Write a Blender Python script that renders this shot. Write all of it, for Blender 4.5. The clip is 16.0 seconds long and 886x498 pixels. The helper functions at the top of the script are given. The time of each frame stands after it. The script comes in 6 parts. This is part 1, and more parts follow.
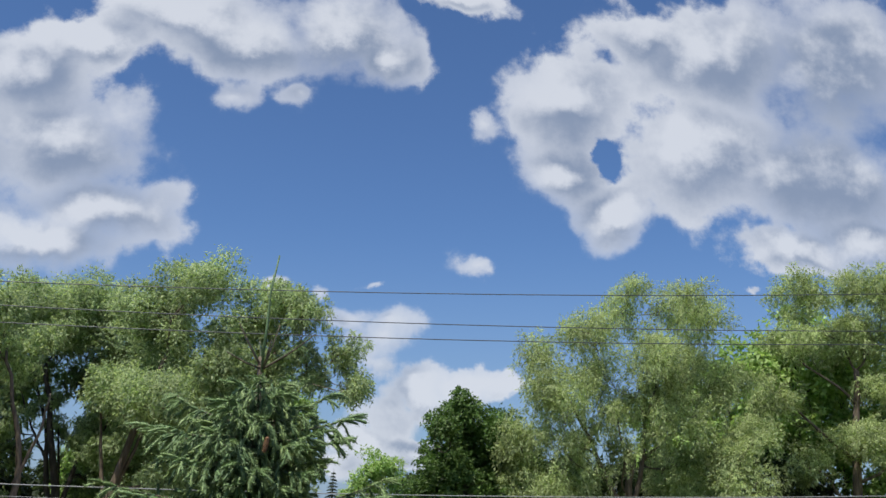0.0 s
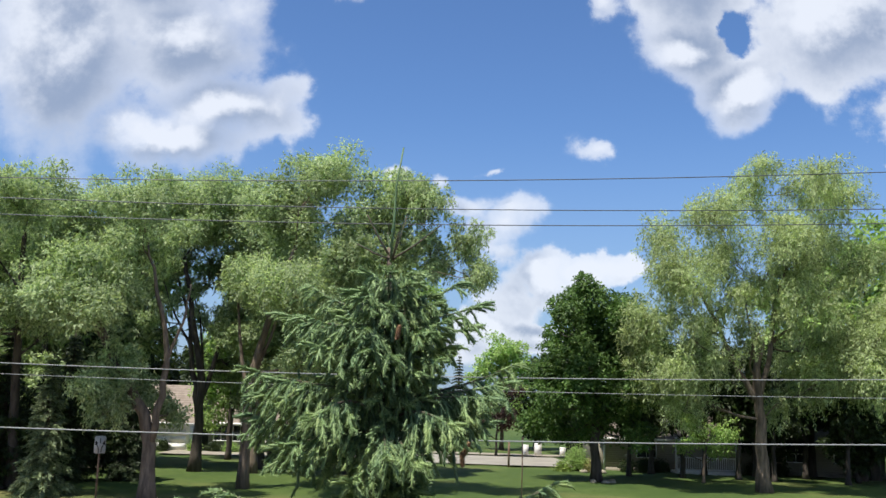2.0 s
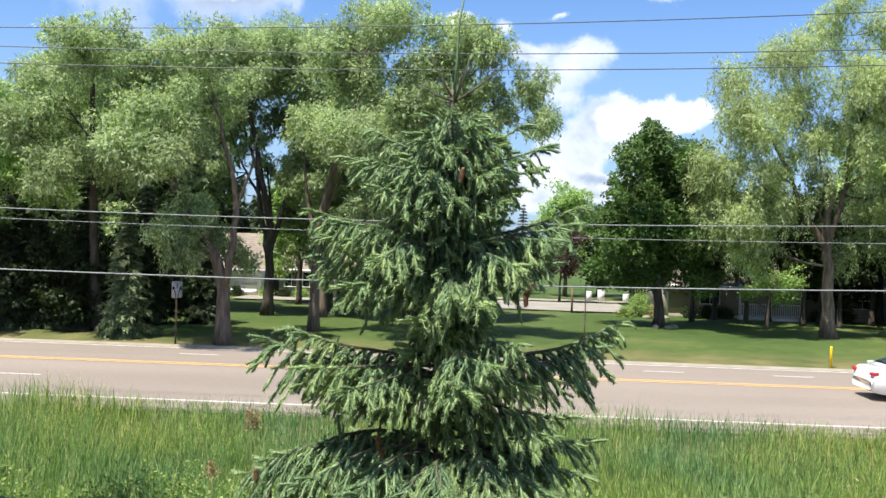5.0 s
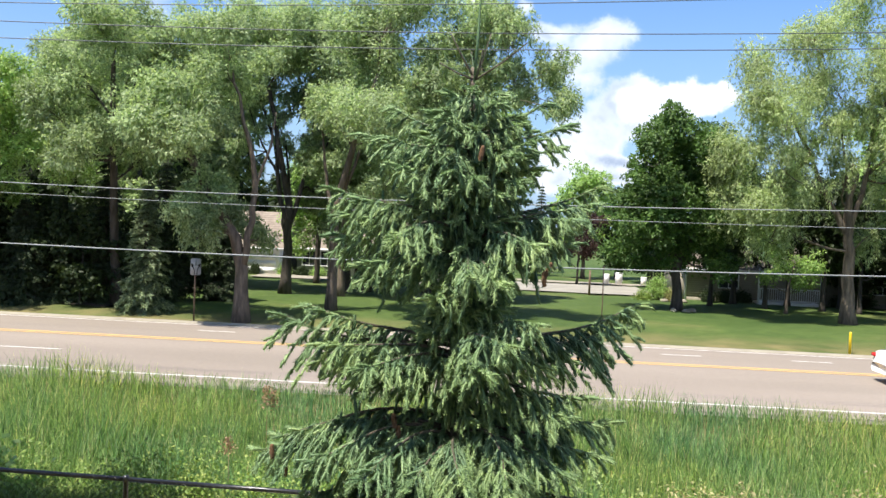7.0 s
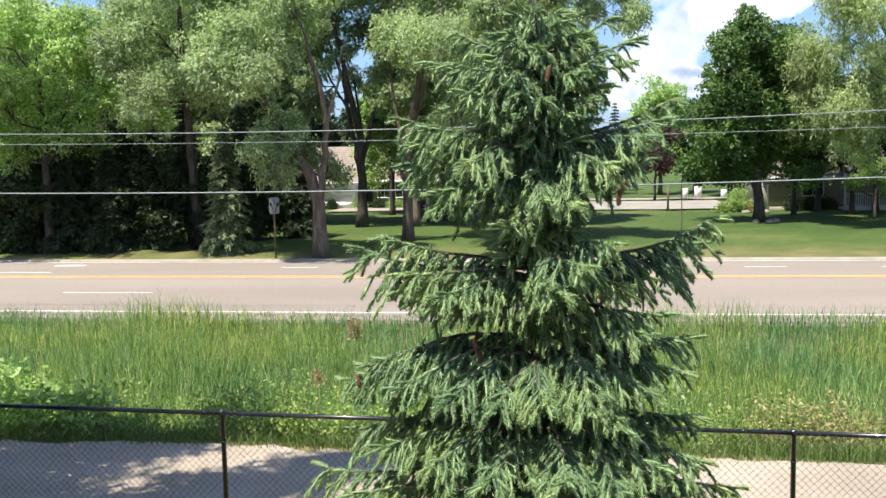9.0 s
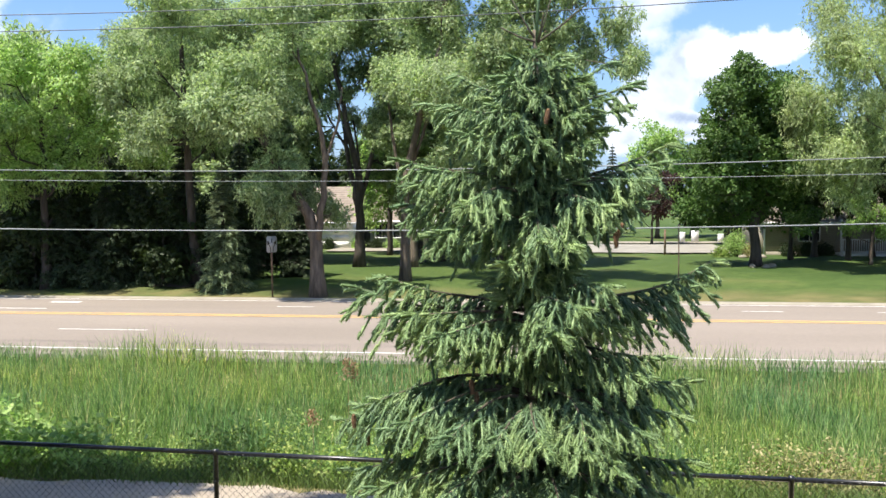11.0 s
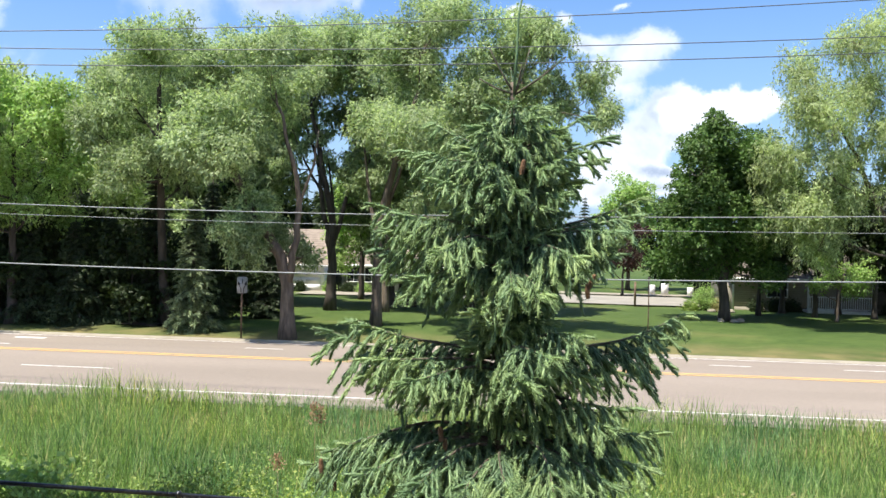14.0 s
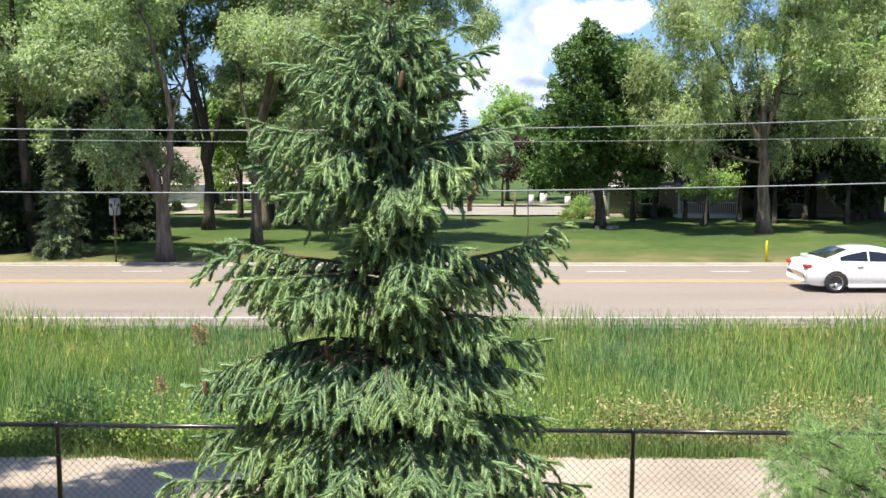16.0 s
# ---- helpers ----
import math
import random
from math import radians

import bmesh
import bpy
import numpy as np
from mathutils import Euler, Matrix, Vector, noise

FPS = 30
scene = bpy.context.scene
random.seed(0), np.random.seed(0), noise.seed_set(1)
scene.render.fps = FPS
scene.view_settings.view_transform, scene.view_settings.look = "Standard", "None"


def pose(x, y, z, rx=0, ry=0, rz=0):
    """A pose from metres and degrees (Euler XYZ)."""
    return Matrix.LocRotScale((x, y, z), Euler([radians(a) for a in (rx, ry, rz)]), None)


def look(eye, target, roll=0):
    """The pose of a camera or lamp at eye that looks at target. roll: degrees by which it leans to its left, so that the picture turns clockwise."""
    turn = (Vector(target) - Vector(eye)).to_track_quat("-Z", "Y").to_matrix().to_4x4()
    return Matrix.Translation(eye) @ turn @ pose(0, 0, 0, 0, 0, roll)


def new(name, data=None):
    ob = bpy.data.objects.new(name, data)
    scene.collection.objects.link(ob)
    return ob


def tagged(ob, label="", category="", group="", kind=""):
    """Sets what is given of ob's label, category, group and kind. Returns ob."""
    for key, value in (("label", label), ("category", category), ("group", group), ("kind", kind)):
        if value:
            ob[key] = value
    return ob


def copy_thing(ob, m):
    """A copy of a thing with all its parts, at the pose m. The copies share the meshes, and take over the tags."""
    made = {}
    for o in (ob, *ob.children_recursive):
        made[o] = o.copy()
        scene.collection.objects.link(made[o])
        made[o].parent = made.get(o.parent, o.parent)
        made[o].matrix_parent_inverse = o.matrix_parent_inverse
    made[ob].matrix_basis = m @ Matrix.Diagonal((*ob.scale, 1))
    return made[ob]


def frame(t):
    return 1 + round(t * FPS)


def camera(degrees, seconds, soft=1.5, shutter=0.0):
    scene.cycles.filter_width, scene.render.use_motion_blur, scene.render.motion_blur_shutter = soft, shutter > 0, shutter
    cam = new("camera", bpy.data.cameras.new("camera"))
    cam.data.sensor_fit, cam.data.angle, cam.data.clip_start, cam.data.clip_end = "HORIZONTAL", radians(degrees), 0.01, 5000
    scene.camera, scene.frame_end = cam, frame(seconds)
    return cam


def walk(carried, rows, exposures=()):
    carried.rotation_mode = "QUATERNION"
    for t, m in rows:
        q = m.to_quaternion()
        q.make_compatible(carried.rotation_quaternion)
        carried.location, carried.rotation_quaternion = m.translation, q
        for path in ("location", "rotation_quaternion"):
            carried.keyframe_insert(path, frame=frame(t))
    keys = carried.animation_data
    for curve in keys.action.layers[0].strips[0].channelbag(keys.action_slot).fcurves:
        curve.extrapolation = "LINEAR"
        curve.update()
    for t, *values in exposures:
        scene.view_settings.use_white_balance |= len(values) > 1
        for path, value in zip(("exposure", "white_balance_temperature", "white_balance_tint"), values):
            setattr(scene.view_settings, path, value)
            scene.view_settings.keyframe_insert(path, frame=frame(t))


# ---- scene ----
cam = camera(49.8, 16.0)
ROWS = [
    (0, 0.062, -0.002, 4.626, 105.73, -1.82, -8.54),
    (0.5, 0.037, 0.006, 4.624, 103.71, -2.72, -7.38),
    (1, 0.029, 0.009, 4.628, 102.41, -2.63, -5.30),
    (1.5, 0.032, -0.001, 4.634, 100.24, -1.92, -3.05),
    (2, 0.032, -0.005, 4.637, 98.72, -1.85, -1.18),
    (2.5, 0.036, -0.005, 4.634, 97.68, -1.94, 0.21),
    (3, 0.037, 0.003, 4.624, 96.21, -2.03, 0.81),
    (3.5, 0.035, 0.015, 4.606, 93.44, -2.45, 1.18),
    (4, 0.033, 0.021, 4.598, 91.70, -2.77, 1.06),
    (4.5, 0.032, 0.003, 4.597, 91.06, -2.43, 1.65),
    (5, 0.034, -0.002, 4.597, 89.55, -1.82, 2.66),
    (7.5, 0.029, 0.029, 4.582, 87.60, -2.53, 4.05),
    (8, 0.038, 0.014, 4.582, 84.93, -0.63, 6.03),
    (8.5, 0.045, 0.012, 4.583, 83.35, 0.68, 7.32),
    (9, 0.046, 0.014, 4.583, 83.90, 1.14, 8.06),
    (11.5, 0.040, 0.005, 4.581, 86.50, 0.33, 7.88),
    (12, 0.036, 0.004, 4.582, 86.22, 0.36, 7.79),
    (12.5, 0.037, 0.001, 4.585, 87.55, 0.10, 7.70),
    (13, 0.036, -0.012, 4.587, 88.91, -0.28, 7.52),
    (13.5, 0.033, -0.019, 4.586, 89.30, -0.69, 7.21),
    (14, 0.036, -0.031, 4.585, 89.13, -1.34, 6.32),
    (14.5, 0.035, -0.015, 4.583, 88.34, -2.09, 4.70),
    (15, 0.035, -0.007, 4.585, 86.87, -2.33, 3.20),
    (15.5, 0.032, 0.011, 4.587, 85.58, -1.22, 1.61),
    (16, 0.032, 0.023, 4.585, 84.07, -0.12, -0.84),
]
walk(cam, [(t, pose(x, y, z, rx, ry, rz)) for t, x, y, z, rx, ry, rz in ROWS], exposures=[(0.0, 0.18), (1.0, 0.36), (2.0, 0.54), (2.5, 0.58), (3.2, 0.70), (3.7, 0.82), (5.0, 0.94), (9.0, 1.04), (16.0, 1.02)])
SUN_DIR = Vector((-0.31, -0.31, 0.90)).normalized()

# ---- world: blue sky with broken summer cumulus, and one sun ----
world = bpy.data.worlds.new("world")
scene.world = world
world.use_nodes = True
wn, wl = world.node_tree.nodes, world.node_tree.links
wn.clear()


def wmath(op, a, b=None, c=None, clamp=False):
    n = wn.new("ShaderNodeMath")
    n.operation, n.use_clamp = op, clamp
    for i, v in enumerate((a, b, c)):
        if v is None:
            continue
        if isinstance(v, (int, float)):
            n.inputs[i].default_value = v
        else:
            wl.new(v, n.inputs[i])
    return n.outputs[0]


def smooth_range(v, lo, hi):
    n = wn.new("ShaderNodeMapRange")
    n.interpolation_type = "SMOOTHSTEP"
    wl.new(v, n.inputs[0])
    n.inputs[1].default_value, n.inputs[2].default_value = lo, hi
    return n.outputs[0]


def wnoise(vec, scale, detail, rough=0.55):
    n = wn.new("ShaderNodeTexNoise")
    n.inputs["Scale"].default_value = scale
    n.inputs["Detail"].default_value = detail
    n.inputs["Roughness"].default_value = rough
    wl.new(vec, n.inputs["Vector"])
    return n


sky = wn.new("ShaderNodeTexSky")
sky.sky_type = "NISHITA"
sky.sun_disc = False
sky.sun_elevation = math.asin(SUN_DIR.z)
sky.sun_rotation = math.atan2(SUN_DIR.x, SUN_DIR.y)
sky.air_density, sky.dust_density, sky.ozone_density = 1.0, 0.4, 2.6

coord = wn.new("ShaderNodeTexCoord").outputs["Generated"]
sep = wn.new("ShaderNodeSeparateXYZ")
wl.new(coord, sep.inputs[0])
ahead = wmath("MAXIMUM", sep.outputs[1], 0.08)
across, height = wmath("DIVIDE", sep.outputs[0], ahead), wmath("DIVIDE", sep.outputs[2], ahead)
flat = wn.new("ShaderNodeCombineXYZ")
wl.new(across, flat.inputs[0])
wl.new(height, flat.inputs[1])
warp = wnoise(flat.outputs[0], 6.0, 9, 0.62)
shift = wn.new("ShaderNodeVectorMath")
shift.operation = "MULTIPLY_ADD"
wl.new(warp.outputs["Color"], shift.inputs[0])
shift.inputs[1].default_value = (0.10, 0.10, 0)
wl.new(flat.outputs[0], shift.inputs[2])
shifted = wn.new("ShaderNodeVectorMath")
shifted.operation = "SUBTRACT"
wl.new(shift.outputs[0], shifted.inputs[0])
shifted.inputs[1].default_value = (0.05, 0.05, 0)
BIG_CLOUDS = [
    (0.458, 0.559, 0.153, 0.084), (0.287, 0.475, 0.079, 0.072), (0.279, 0.39, 0.053, 0.048), (0.339, 0.347, 0.06, 0.041), (0.451, 0.412, 0.12, 0.086), (0.592, 0.395, 0.145, 0.094),
    (0.628, 0.555, 0.114, 0.117), (0.564, 0.309, 0.12, 0.034), (0.372, 0.573, 0.064, 0.057), (0.644, 0.329, 0.087, 0.042), (-0.313, 0.455, 0.087, 0.086), (-0.278, 0.373, 0.103, 0.07),
    (-0.229, 0.301, 0.085, 0.05), (-0.28, 0.26, 0.094, 0.042), (-0.207, 0.413, 0.035, 0.039), (-0.171, 0.299, 0.032, 0.037), (-0.248, 0.503, 0.077, 0.041), (-0.096, 0.52, 0.119, 0.056),
    (0.012, 0.533, 0.097, 0.054), (0.072, 0.51, 0.046, 0.032), (-0.095, 0.444, 0.028, 0.03), (-0.034, 0.457, 0.022, 0.024), (-0.16, 0.542, 0.092, 0.042), (0.142, 0.599, 0.081, 0.03),
    (-0.401, 0.362, 0.099, 0.156),
]
SMALL_CLOUDS = [
    (0.185, 0.442, 0.018, 0.021), (0.167, 0.266, 0.021, 0.014), (0.066, 0.24, 0.009, 0.005), (0.015, 0.232, 0.011, 0.009), (-0.034, 0.235, 0.013, 0.011), (0.038, 0.199, 0.036, 0.018),
    (0.093, 0.197, 0.03, 0.017), (0.064, 0.168, 0.036, 0.027), (0.087, 0.181, 0.036, 0.024), (0.12, 0.129, 0.048, 0.03), (0.091, 0.11, 0.035, 0.029), (0.174, 0.132, 0.049, 0.017),
    (0.198, 0.134, 0.037, 0.012), (0.063, 0.074, 0.041, 0.023), (0.11, 0.07, 0.041, 0.02), (0.042, 0.045, 0.034, 0.022), (0.499, 0.265, 0.012, 0.007), (0.083, 0.151, 0.024, 0.018),
]


def cloud_field(vec, spots):
    """How deep inside the nearest of the given cloud bodies a direction lies: 1 in its middle, below 0 outside."""
    best = None
    for cu, cv, ru, rv in spots:
        off = wn.new("ShaderNodeVectorMath")
        off.operation = "SUBTRACT"
        wl.new(vec, off.inputs[0])
        off.inputs[1].default_value = (cu, cv, 0)
        scaled = wn.new("ShaderNodeVectorMath")
        scaled.operation = "MULTIPLY"
        wl.new(off.outputs[0], scaled.inputs[0])
        scaled.inputs[1].default_value = (1 / ru, 1 / rv, 0)
        size = wn.new("ShaderNodeVectorMath")
        size.operation = "LENGTH"
        wl.new(scaled.outputs[0], size.inputs[0])
        depth = wmath("MULTIPLY", wmath("SUBTRACT", 1.0, size.outputs["Value"]), 1.0 if ru > 0.04 else 0.5)
        best = depth if best is None else wmath("SMOOTH_MAX", best, depth, 0.25)
    return best


field = cloud_field(shifted.outputs[0], BIG_CLOUDS + SMALL_CLOUDS)
# a blue hole in the eastern cloud
field = wmath("SUBTRACT", field, wmath("MULTIPLY", smooth_range(cloud_field(shifted.outputs[0], [(0.321, 0.411, 0.022, 0.037)]), -0.1, 0.7), 1.0))
lightward = wn.new("ShaderNodeVectorMath")
lightward.operation = "ADD"
wl.new(shifted.outputs[0], lightward.inputs[0])
lightward.inputs[1].default_value = (-0.016, 0.034, 0)
toward = wn.new("ShaderNodeVectorMath")
toward.operation = "ADD"
wl.new(flat.outputs[0], toward.inputs[0])
toward.inputs[1].default_value = (-0.016, 0.034, 0)
body, body_lit = cloud_field(shifted.outputs[0], BIG_CLOUDS + SMALL_CLOUDS), cloud_field(lightward.outputs[0], BIG_CLOUDS + SMALL_CLOUDS)
# elsewhere in the sky the same kind of cloud goes on
wide = wmath("MULTIPLY_ADD", wnoise(coord, 2.6, 5).outputs[0], 5.0, -2.7)
side = smooth_range(wmath("MAXIMUM", wmath("ABSOLUTE", wmath("SUBTRACT", across, 0.17)), wmath("SUBTRACT", height, 0.2)), 0.62, 0.8)
field = wmath("ADD", wmath("MULTIPLY", field, wmath("SUBTRACT", 1.0, side)), wmath("MULTIPLY", wide, side))
billow = wnoise(flat.outputs[0], 11.0, 8, 0.56).outputs[0]
density = wmath("ADD", field, wmath("MULTIPLY_ADD", billow, 1.7, -0.76))
# crisp rims on some sides, frayed veils on others
veil = smooth_range(wnoise(flat.outputs[0], 3.1, 2).outputs[0], 0.40, 0.62)
cover = wmath("ADD", wmath("MULTIPLY", smooth_range(density, 0.0, 0.30), wmath("SUBTRACT", 1.0, veil)), wmath("MULTIPLY", smooth_range(density, -0.10, 0.80), veil))
thick = smooth_range(wmath("ADD", body, wmath("MULTIPLY_ADD", billow, 0.8, -0.4)), -0.05, 0.75)
# lumps turned to the light are white, the rest of a thick cloud is grey
lump, lump_lit = wnoise(flat.outputs[0], 6.5, 7, 0.55).outputs[0], wnoise(toward.outputs[0], 6.5, 7, 0.55).outputs[0]
lit = wmath("ADD", wmath("MULTIPLY_ADD", wmath("SUBTRACT", lump, lump_lit), 3.2, 0.18), wmath("MULTIPLY", wmath("SUBTRACT", body, body_lit), 1.2), clamp=True)
shade = wmath("MULTIPLY", thick, wmath("SUBTRACT", 1.0, smooth_range(lit, 0.05, 0.85)), clamp=True)
tone = wn.new("ShaderNodeMix")
tone.data_type = "RGBA"
wl.new(shade, tone.inputs[0])
tone.inputs[6].default_value = (8.0, 8.4, 9.2, 1)
tone.inputs[7].default_value = (3.0, 3.7, 5.1, 1)
# haze whitens the sky near the horizon
haze = wmath("MULTIPLY", smooth_range(sep.outputs[2], 0.30, -0.02), 0.70)
hazy = wn.new("ShaderNodeMix")
hazy.data_type = "RGBA"
wl.new(haze, hazy.inputs[0])
deep = wn.new("ShaderNodeMix")
deep.data_type, deep.blend_type = "RGBA", "MULTIPLY"
deep.inputs[0].default_value = 1.0
wl.new(sky.outputs[0], deep.inputs[6])
deep.inputs[7].default_value = (0.78, 1.0, 1.30, 1)
wl.new(deep.outputs[2], hazy.inputs[6])
hazy.inputs[7].default_value = (2.9, 4.0, 5.9, 1)
over = wn.new("ShaderNodeMix")
over.data_type = "RGBA"
wl.new(wmath("MULTIPLY", cover, 0.90), over.inputs[0])
wl.new(hazy.outputs[2], over.inputs[6])
wl.new(tone.outputs[2], over.inputs[7])
background = wn.new("ShaderNodeBackground")
background.inputs[1].default_value = 0.077
wl.new(over.outputs[2], background.inputs[0])
wl.new(background.outputs[0], wn.new("ShaderNodeOutputWorld").inputs[0])

sun = new("sun", bpy.data.lights.new("sun", "SUN"))
sun.data.energy, sun.data.angle, sun.data.color = 5.0, radians(0.53), (1.0, 0.94, 0.82)
sun.matrix_world = look((0, 0, 60), Vector((0, 0, 60)) - SUN_DIR)

# ---- materials ----


def material(name):
    m = bpy.data.materials.new(name)
    m.use_nodes = True
    return m, m.node_tree.nodes, m.node_tree.links, m.node_tree.nodes["Principled BSDF"]


def grain(n, l, scale, detail=4, stretch=(1, 1, 1)):
    tc, mp, nz = n.new("ShaderNodeTexCoord"), n.new("ShaderNodeMapping"), n.new("ShaderNodeTexNoise")
    l.new(tc.outputs["Object"], mp.inputs[0])
    mp.inputs["Scale"].default_value = stretch
    l.new(mp.outputs[0], nz.inputs["Vector"])
    nz.inputs["Scale"].default_value, nz.inputs["Detail"].default_value = scale, detail
    return nz.outputs[0]


def ramp(n, l, value, stops):
    r = n.new("ShaderNodeValToRGB")
    e = r.color_ramp.elements
    while len(e) < len(stops):
        e.new(0.5)
    for el, (p, c) in zip(e, stops):
        el.position, el.color = p, (*c, 1)
    l.new(value, r.inputs[0])
    return r.outputs[0]


def blend(n, l, mode, fac, a, b):
    x = n.new("ShaderNodeMix")
    x.data_type, x.blend_type = "RGBA", mode
    for i, v in ((0, fac), (6, a), (7, b)):
        if isinstance(v, (int, float)):
            x.inputs[i].default_value = v
        elif isinstance(v, tuple):
            x.inputs[i].default_value = (*v, 1)
        else:
            l.new(v, x.inputs[i])
    return x.outputs[2]


def surface(name, dark, light, scale, rough=0.8, fine=30.0, bump=0.3, stretch=(1, 1, 1), metal=0.0, spread=0.0):
    """A matt or glossy surface whose colour varies at two scales, with fine relief; spread varies it from object to object."""
    m, n, l, bsdf = material(name)
    coarse, small = grain(n, l, scale, 5, stretch), grain(n, l, fine, 3, stretch)
    col = ramp(n, l, coarse, [(0.32, dark), (0.68, light)])
    col = blend(n, l, "MULTIPLY", 0.5, col, ramp(n, l, small, [(0.25, (0.62, 0.62, 0.62)), (0.75, (1.25, 1.25, 1.25))]))
    if spread:
        info = n.new("ShaderNodeObjectInfo").outputs["Random"]
        col = blend(n, l, "MULTIPLY", 1.0, col, ramp(n, l, info, [(0, (1 - spread,) * 3), (1, (1 + spread,) * 3)]))
    l.new(col, bsdf.inputs["Base Color"])
    bsdf.inputs["Roughness"].default_value, bsdf.inputs["Metallic"].default_value = rough, metal
    if bump:
        b = n.new("ShaderNodeBump")
        b.inputs["Strength"].default_value, b.inputs["Distance"].default_value = bump, 0.02
        l.new(small, b.inputs["Height"])
        l.new(b.outputs[0], bsdf.inputs["Normal"])
    return m


def foliage(name, stops, patch=0.35, through_light=0.35, rough=0.55, patch_colours=((0.75, 0.75, 0.75), (1.2, 1.2, 1.2)), fine=0.0):
    """Leaves, blades and needles: each its own tint, in patches, letting some light through."""
    m, n, l, bsdf = material(name)
    own = n.new("ShaderNodeNewGeometry").outputs["Random Per Island"]
    col = ramp(n, l, own, stops)
    col = blend(n, l, "MULTIPLY", 1.0, col, ramp(n, l, grain(n, l, patch, 3), [(0.35, patch_colours[0]), (0.65, patch_colours[1])]))
    if fine:
        col = blend(n, l, "MULTIPLY", 1.0, col, ramp(n, l, grain(n, l, fine, 2), [(0.36, (0.45, 0.47, 0.50)), (0.62, (1.35, 1.32, 1.25))]))
    l.new(col, bsdf.inputs["Base Color"])
    bsdf.inputs["Roughness"].default_value = rough
    bsdf.inputs["Specular IOR Level"].default_value = 0.35
    tr, mix = n.new("ShaderNodeBsdfTranslucent"), n.new("ShaderNodeMixShader")
    l.new(blend(n, l, "MULTIPLY", 1.0, col, (1.15, 1.2, 0.75)), tr.inputs[0])
    mix.inputs[0].default_value = through_light
    l.new(bsdf.outputs[0], mix.inputs[1])
    l.new(tr.outputs[0], mix.inputs[2])
    l.new(mix.outputs[0], n["Material Output"].inputs[0])
    return m


def plain(name, colour, rough=0.4, metal=0.0, coat=0.0):
    m, n, l, bsdf = material(name)
    col = blend(n, l, "MULTIPLY", 0.25, colour, ramp(n, l, grain(n, l, 9.0, 4), [(0.3, (0.7, 0.7, 0.7)), (0.7, (1.15, 1.15, 1.15))]))
    l.new(col, bsdf.inputs["Base Color"])
    bsdf.inputs["Roughness"].default_value, bsdf.inputs["Metallic"].default_value = rough, metal
    bsdf.inputs["Coat Weight"].default_value = coat
    bsdf.inputs["Coat Roughness"].default_value = 0.05
    return m


WILLOW = foliage("willow_leaves", [(0.0, (0.19, 0.25, 0.11)), (0.5, (0.36, 0.44, 0.21)), (1.0, (0.55, 0.62, 0.35))], through_light=0.5)
COTTON = foliage("poplar_leaves", [(0.0, (0.143, 0.210, 0.100)), (0.5, (0.307, 0.399, 0.205)), (1.0, (0.512, 0.593, 0.348))], through_light=0.5)
MAPLE = foliage("maple_leaves", [(0.0, (0.044, 0.092, 0.020)), (0.6, (0.080, 0.156, 0.036)), (1.0, (0.144, 0.228, 0.064))], through_light=0.3)
FRESH = foliage("ash_leaves", [(0.0, (0.17, 0.28, 0.075)), (0.5, (0.31, 0.46, 0.15)), (1.0, (0.48, 0.61, 0.25))], through_light=0.5)
# near-black leaves: the shade under the canopies is put into their colour
SHADELEAF = foliage("shade_dark_leaves", [(0.0, (0.019, 0.036, 0.012)), (1.0, (0.049, 0.075, 0.023))])
PURPLE = foliage("purple_leaves", [(0.0, (0.03, 0.016, 0.014)), (1.0, (0.075, 0.038, 0.03))])
CONIFER = foliage("conifer_sprays", [(0.0, (0.019, 0.035, 0.016)), (1.0, (0.064, 0.090, 0.039))], through_light=0.15)
PALECONIFER = foliage("pale_conifer_sprays", [(0.0, (0.081, 0.121, 0.061)), (1.0, (0.257, 0.317, 0.162))], through_light=0.2)
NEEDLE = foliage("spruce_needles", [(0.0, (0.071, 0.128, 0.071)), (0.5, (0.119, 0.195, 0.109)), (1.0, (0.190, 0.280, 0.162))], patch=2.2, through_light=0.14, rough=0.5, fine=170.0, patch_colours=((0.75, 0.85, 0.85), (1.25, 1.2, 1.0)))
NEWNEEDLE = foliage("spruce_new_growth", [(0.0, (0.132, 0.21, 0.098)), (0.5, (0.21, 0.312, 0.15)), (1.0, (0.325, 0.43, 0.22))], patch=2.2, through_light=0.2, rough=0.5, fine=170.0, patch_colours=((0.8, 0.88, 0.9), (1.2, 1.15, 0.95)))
PINE = foliage("pine_needles", [(0.0, (0.13, 0.23, 0.08)), (1.0, (0.29, 0.41, 0.165))], patch=3.0, through_light=0.4)
CATTAIL = foliage("cattail_blades", [(0.0, (0.099, 0.187, 0.059)), (0.55, (0.236, 0.374, 0.133)), (0.88, (0.433, 0.532, 0.246)), (1.0, (0.651, 0.562, 0.325))], patch=0.30, through_light=0.5, patch_colours=((0.66, 0.84, 0.98), (1.3, 1.15, 0.80)), fine=6.0)
WEED = foliage("weed_leaves", [(0.0, (0.104, 0.178, 0.037)), (0.6, (0.194, 0.291, 0.060)), (1.0, (0.339, 0.388, 0.113))], patch=0.5)
OLIVE = foliage("seeding_weed_leaves", [(0.0, (0.152, 0.162, 0.057)), (0.6, (0.275, 0.275, 0.105)), (1.0, (0.437, 0.361, 0.200))], patch=0.6)
DOCK = foliage("dock_seeds", [(0.0, (0.22, 0.125, 0.07)), (1.0, (0.42, 0.28, 0.165))])
GRASS = foliage("grass_blades", [(0.0, (0.07, 0.13, 0.03)), (1.0, (0.19, 0.26, 0.08))])
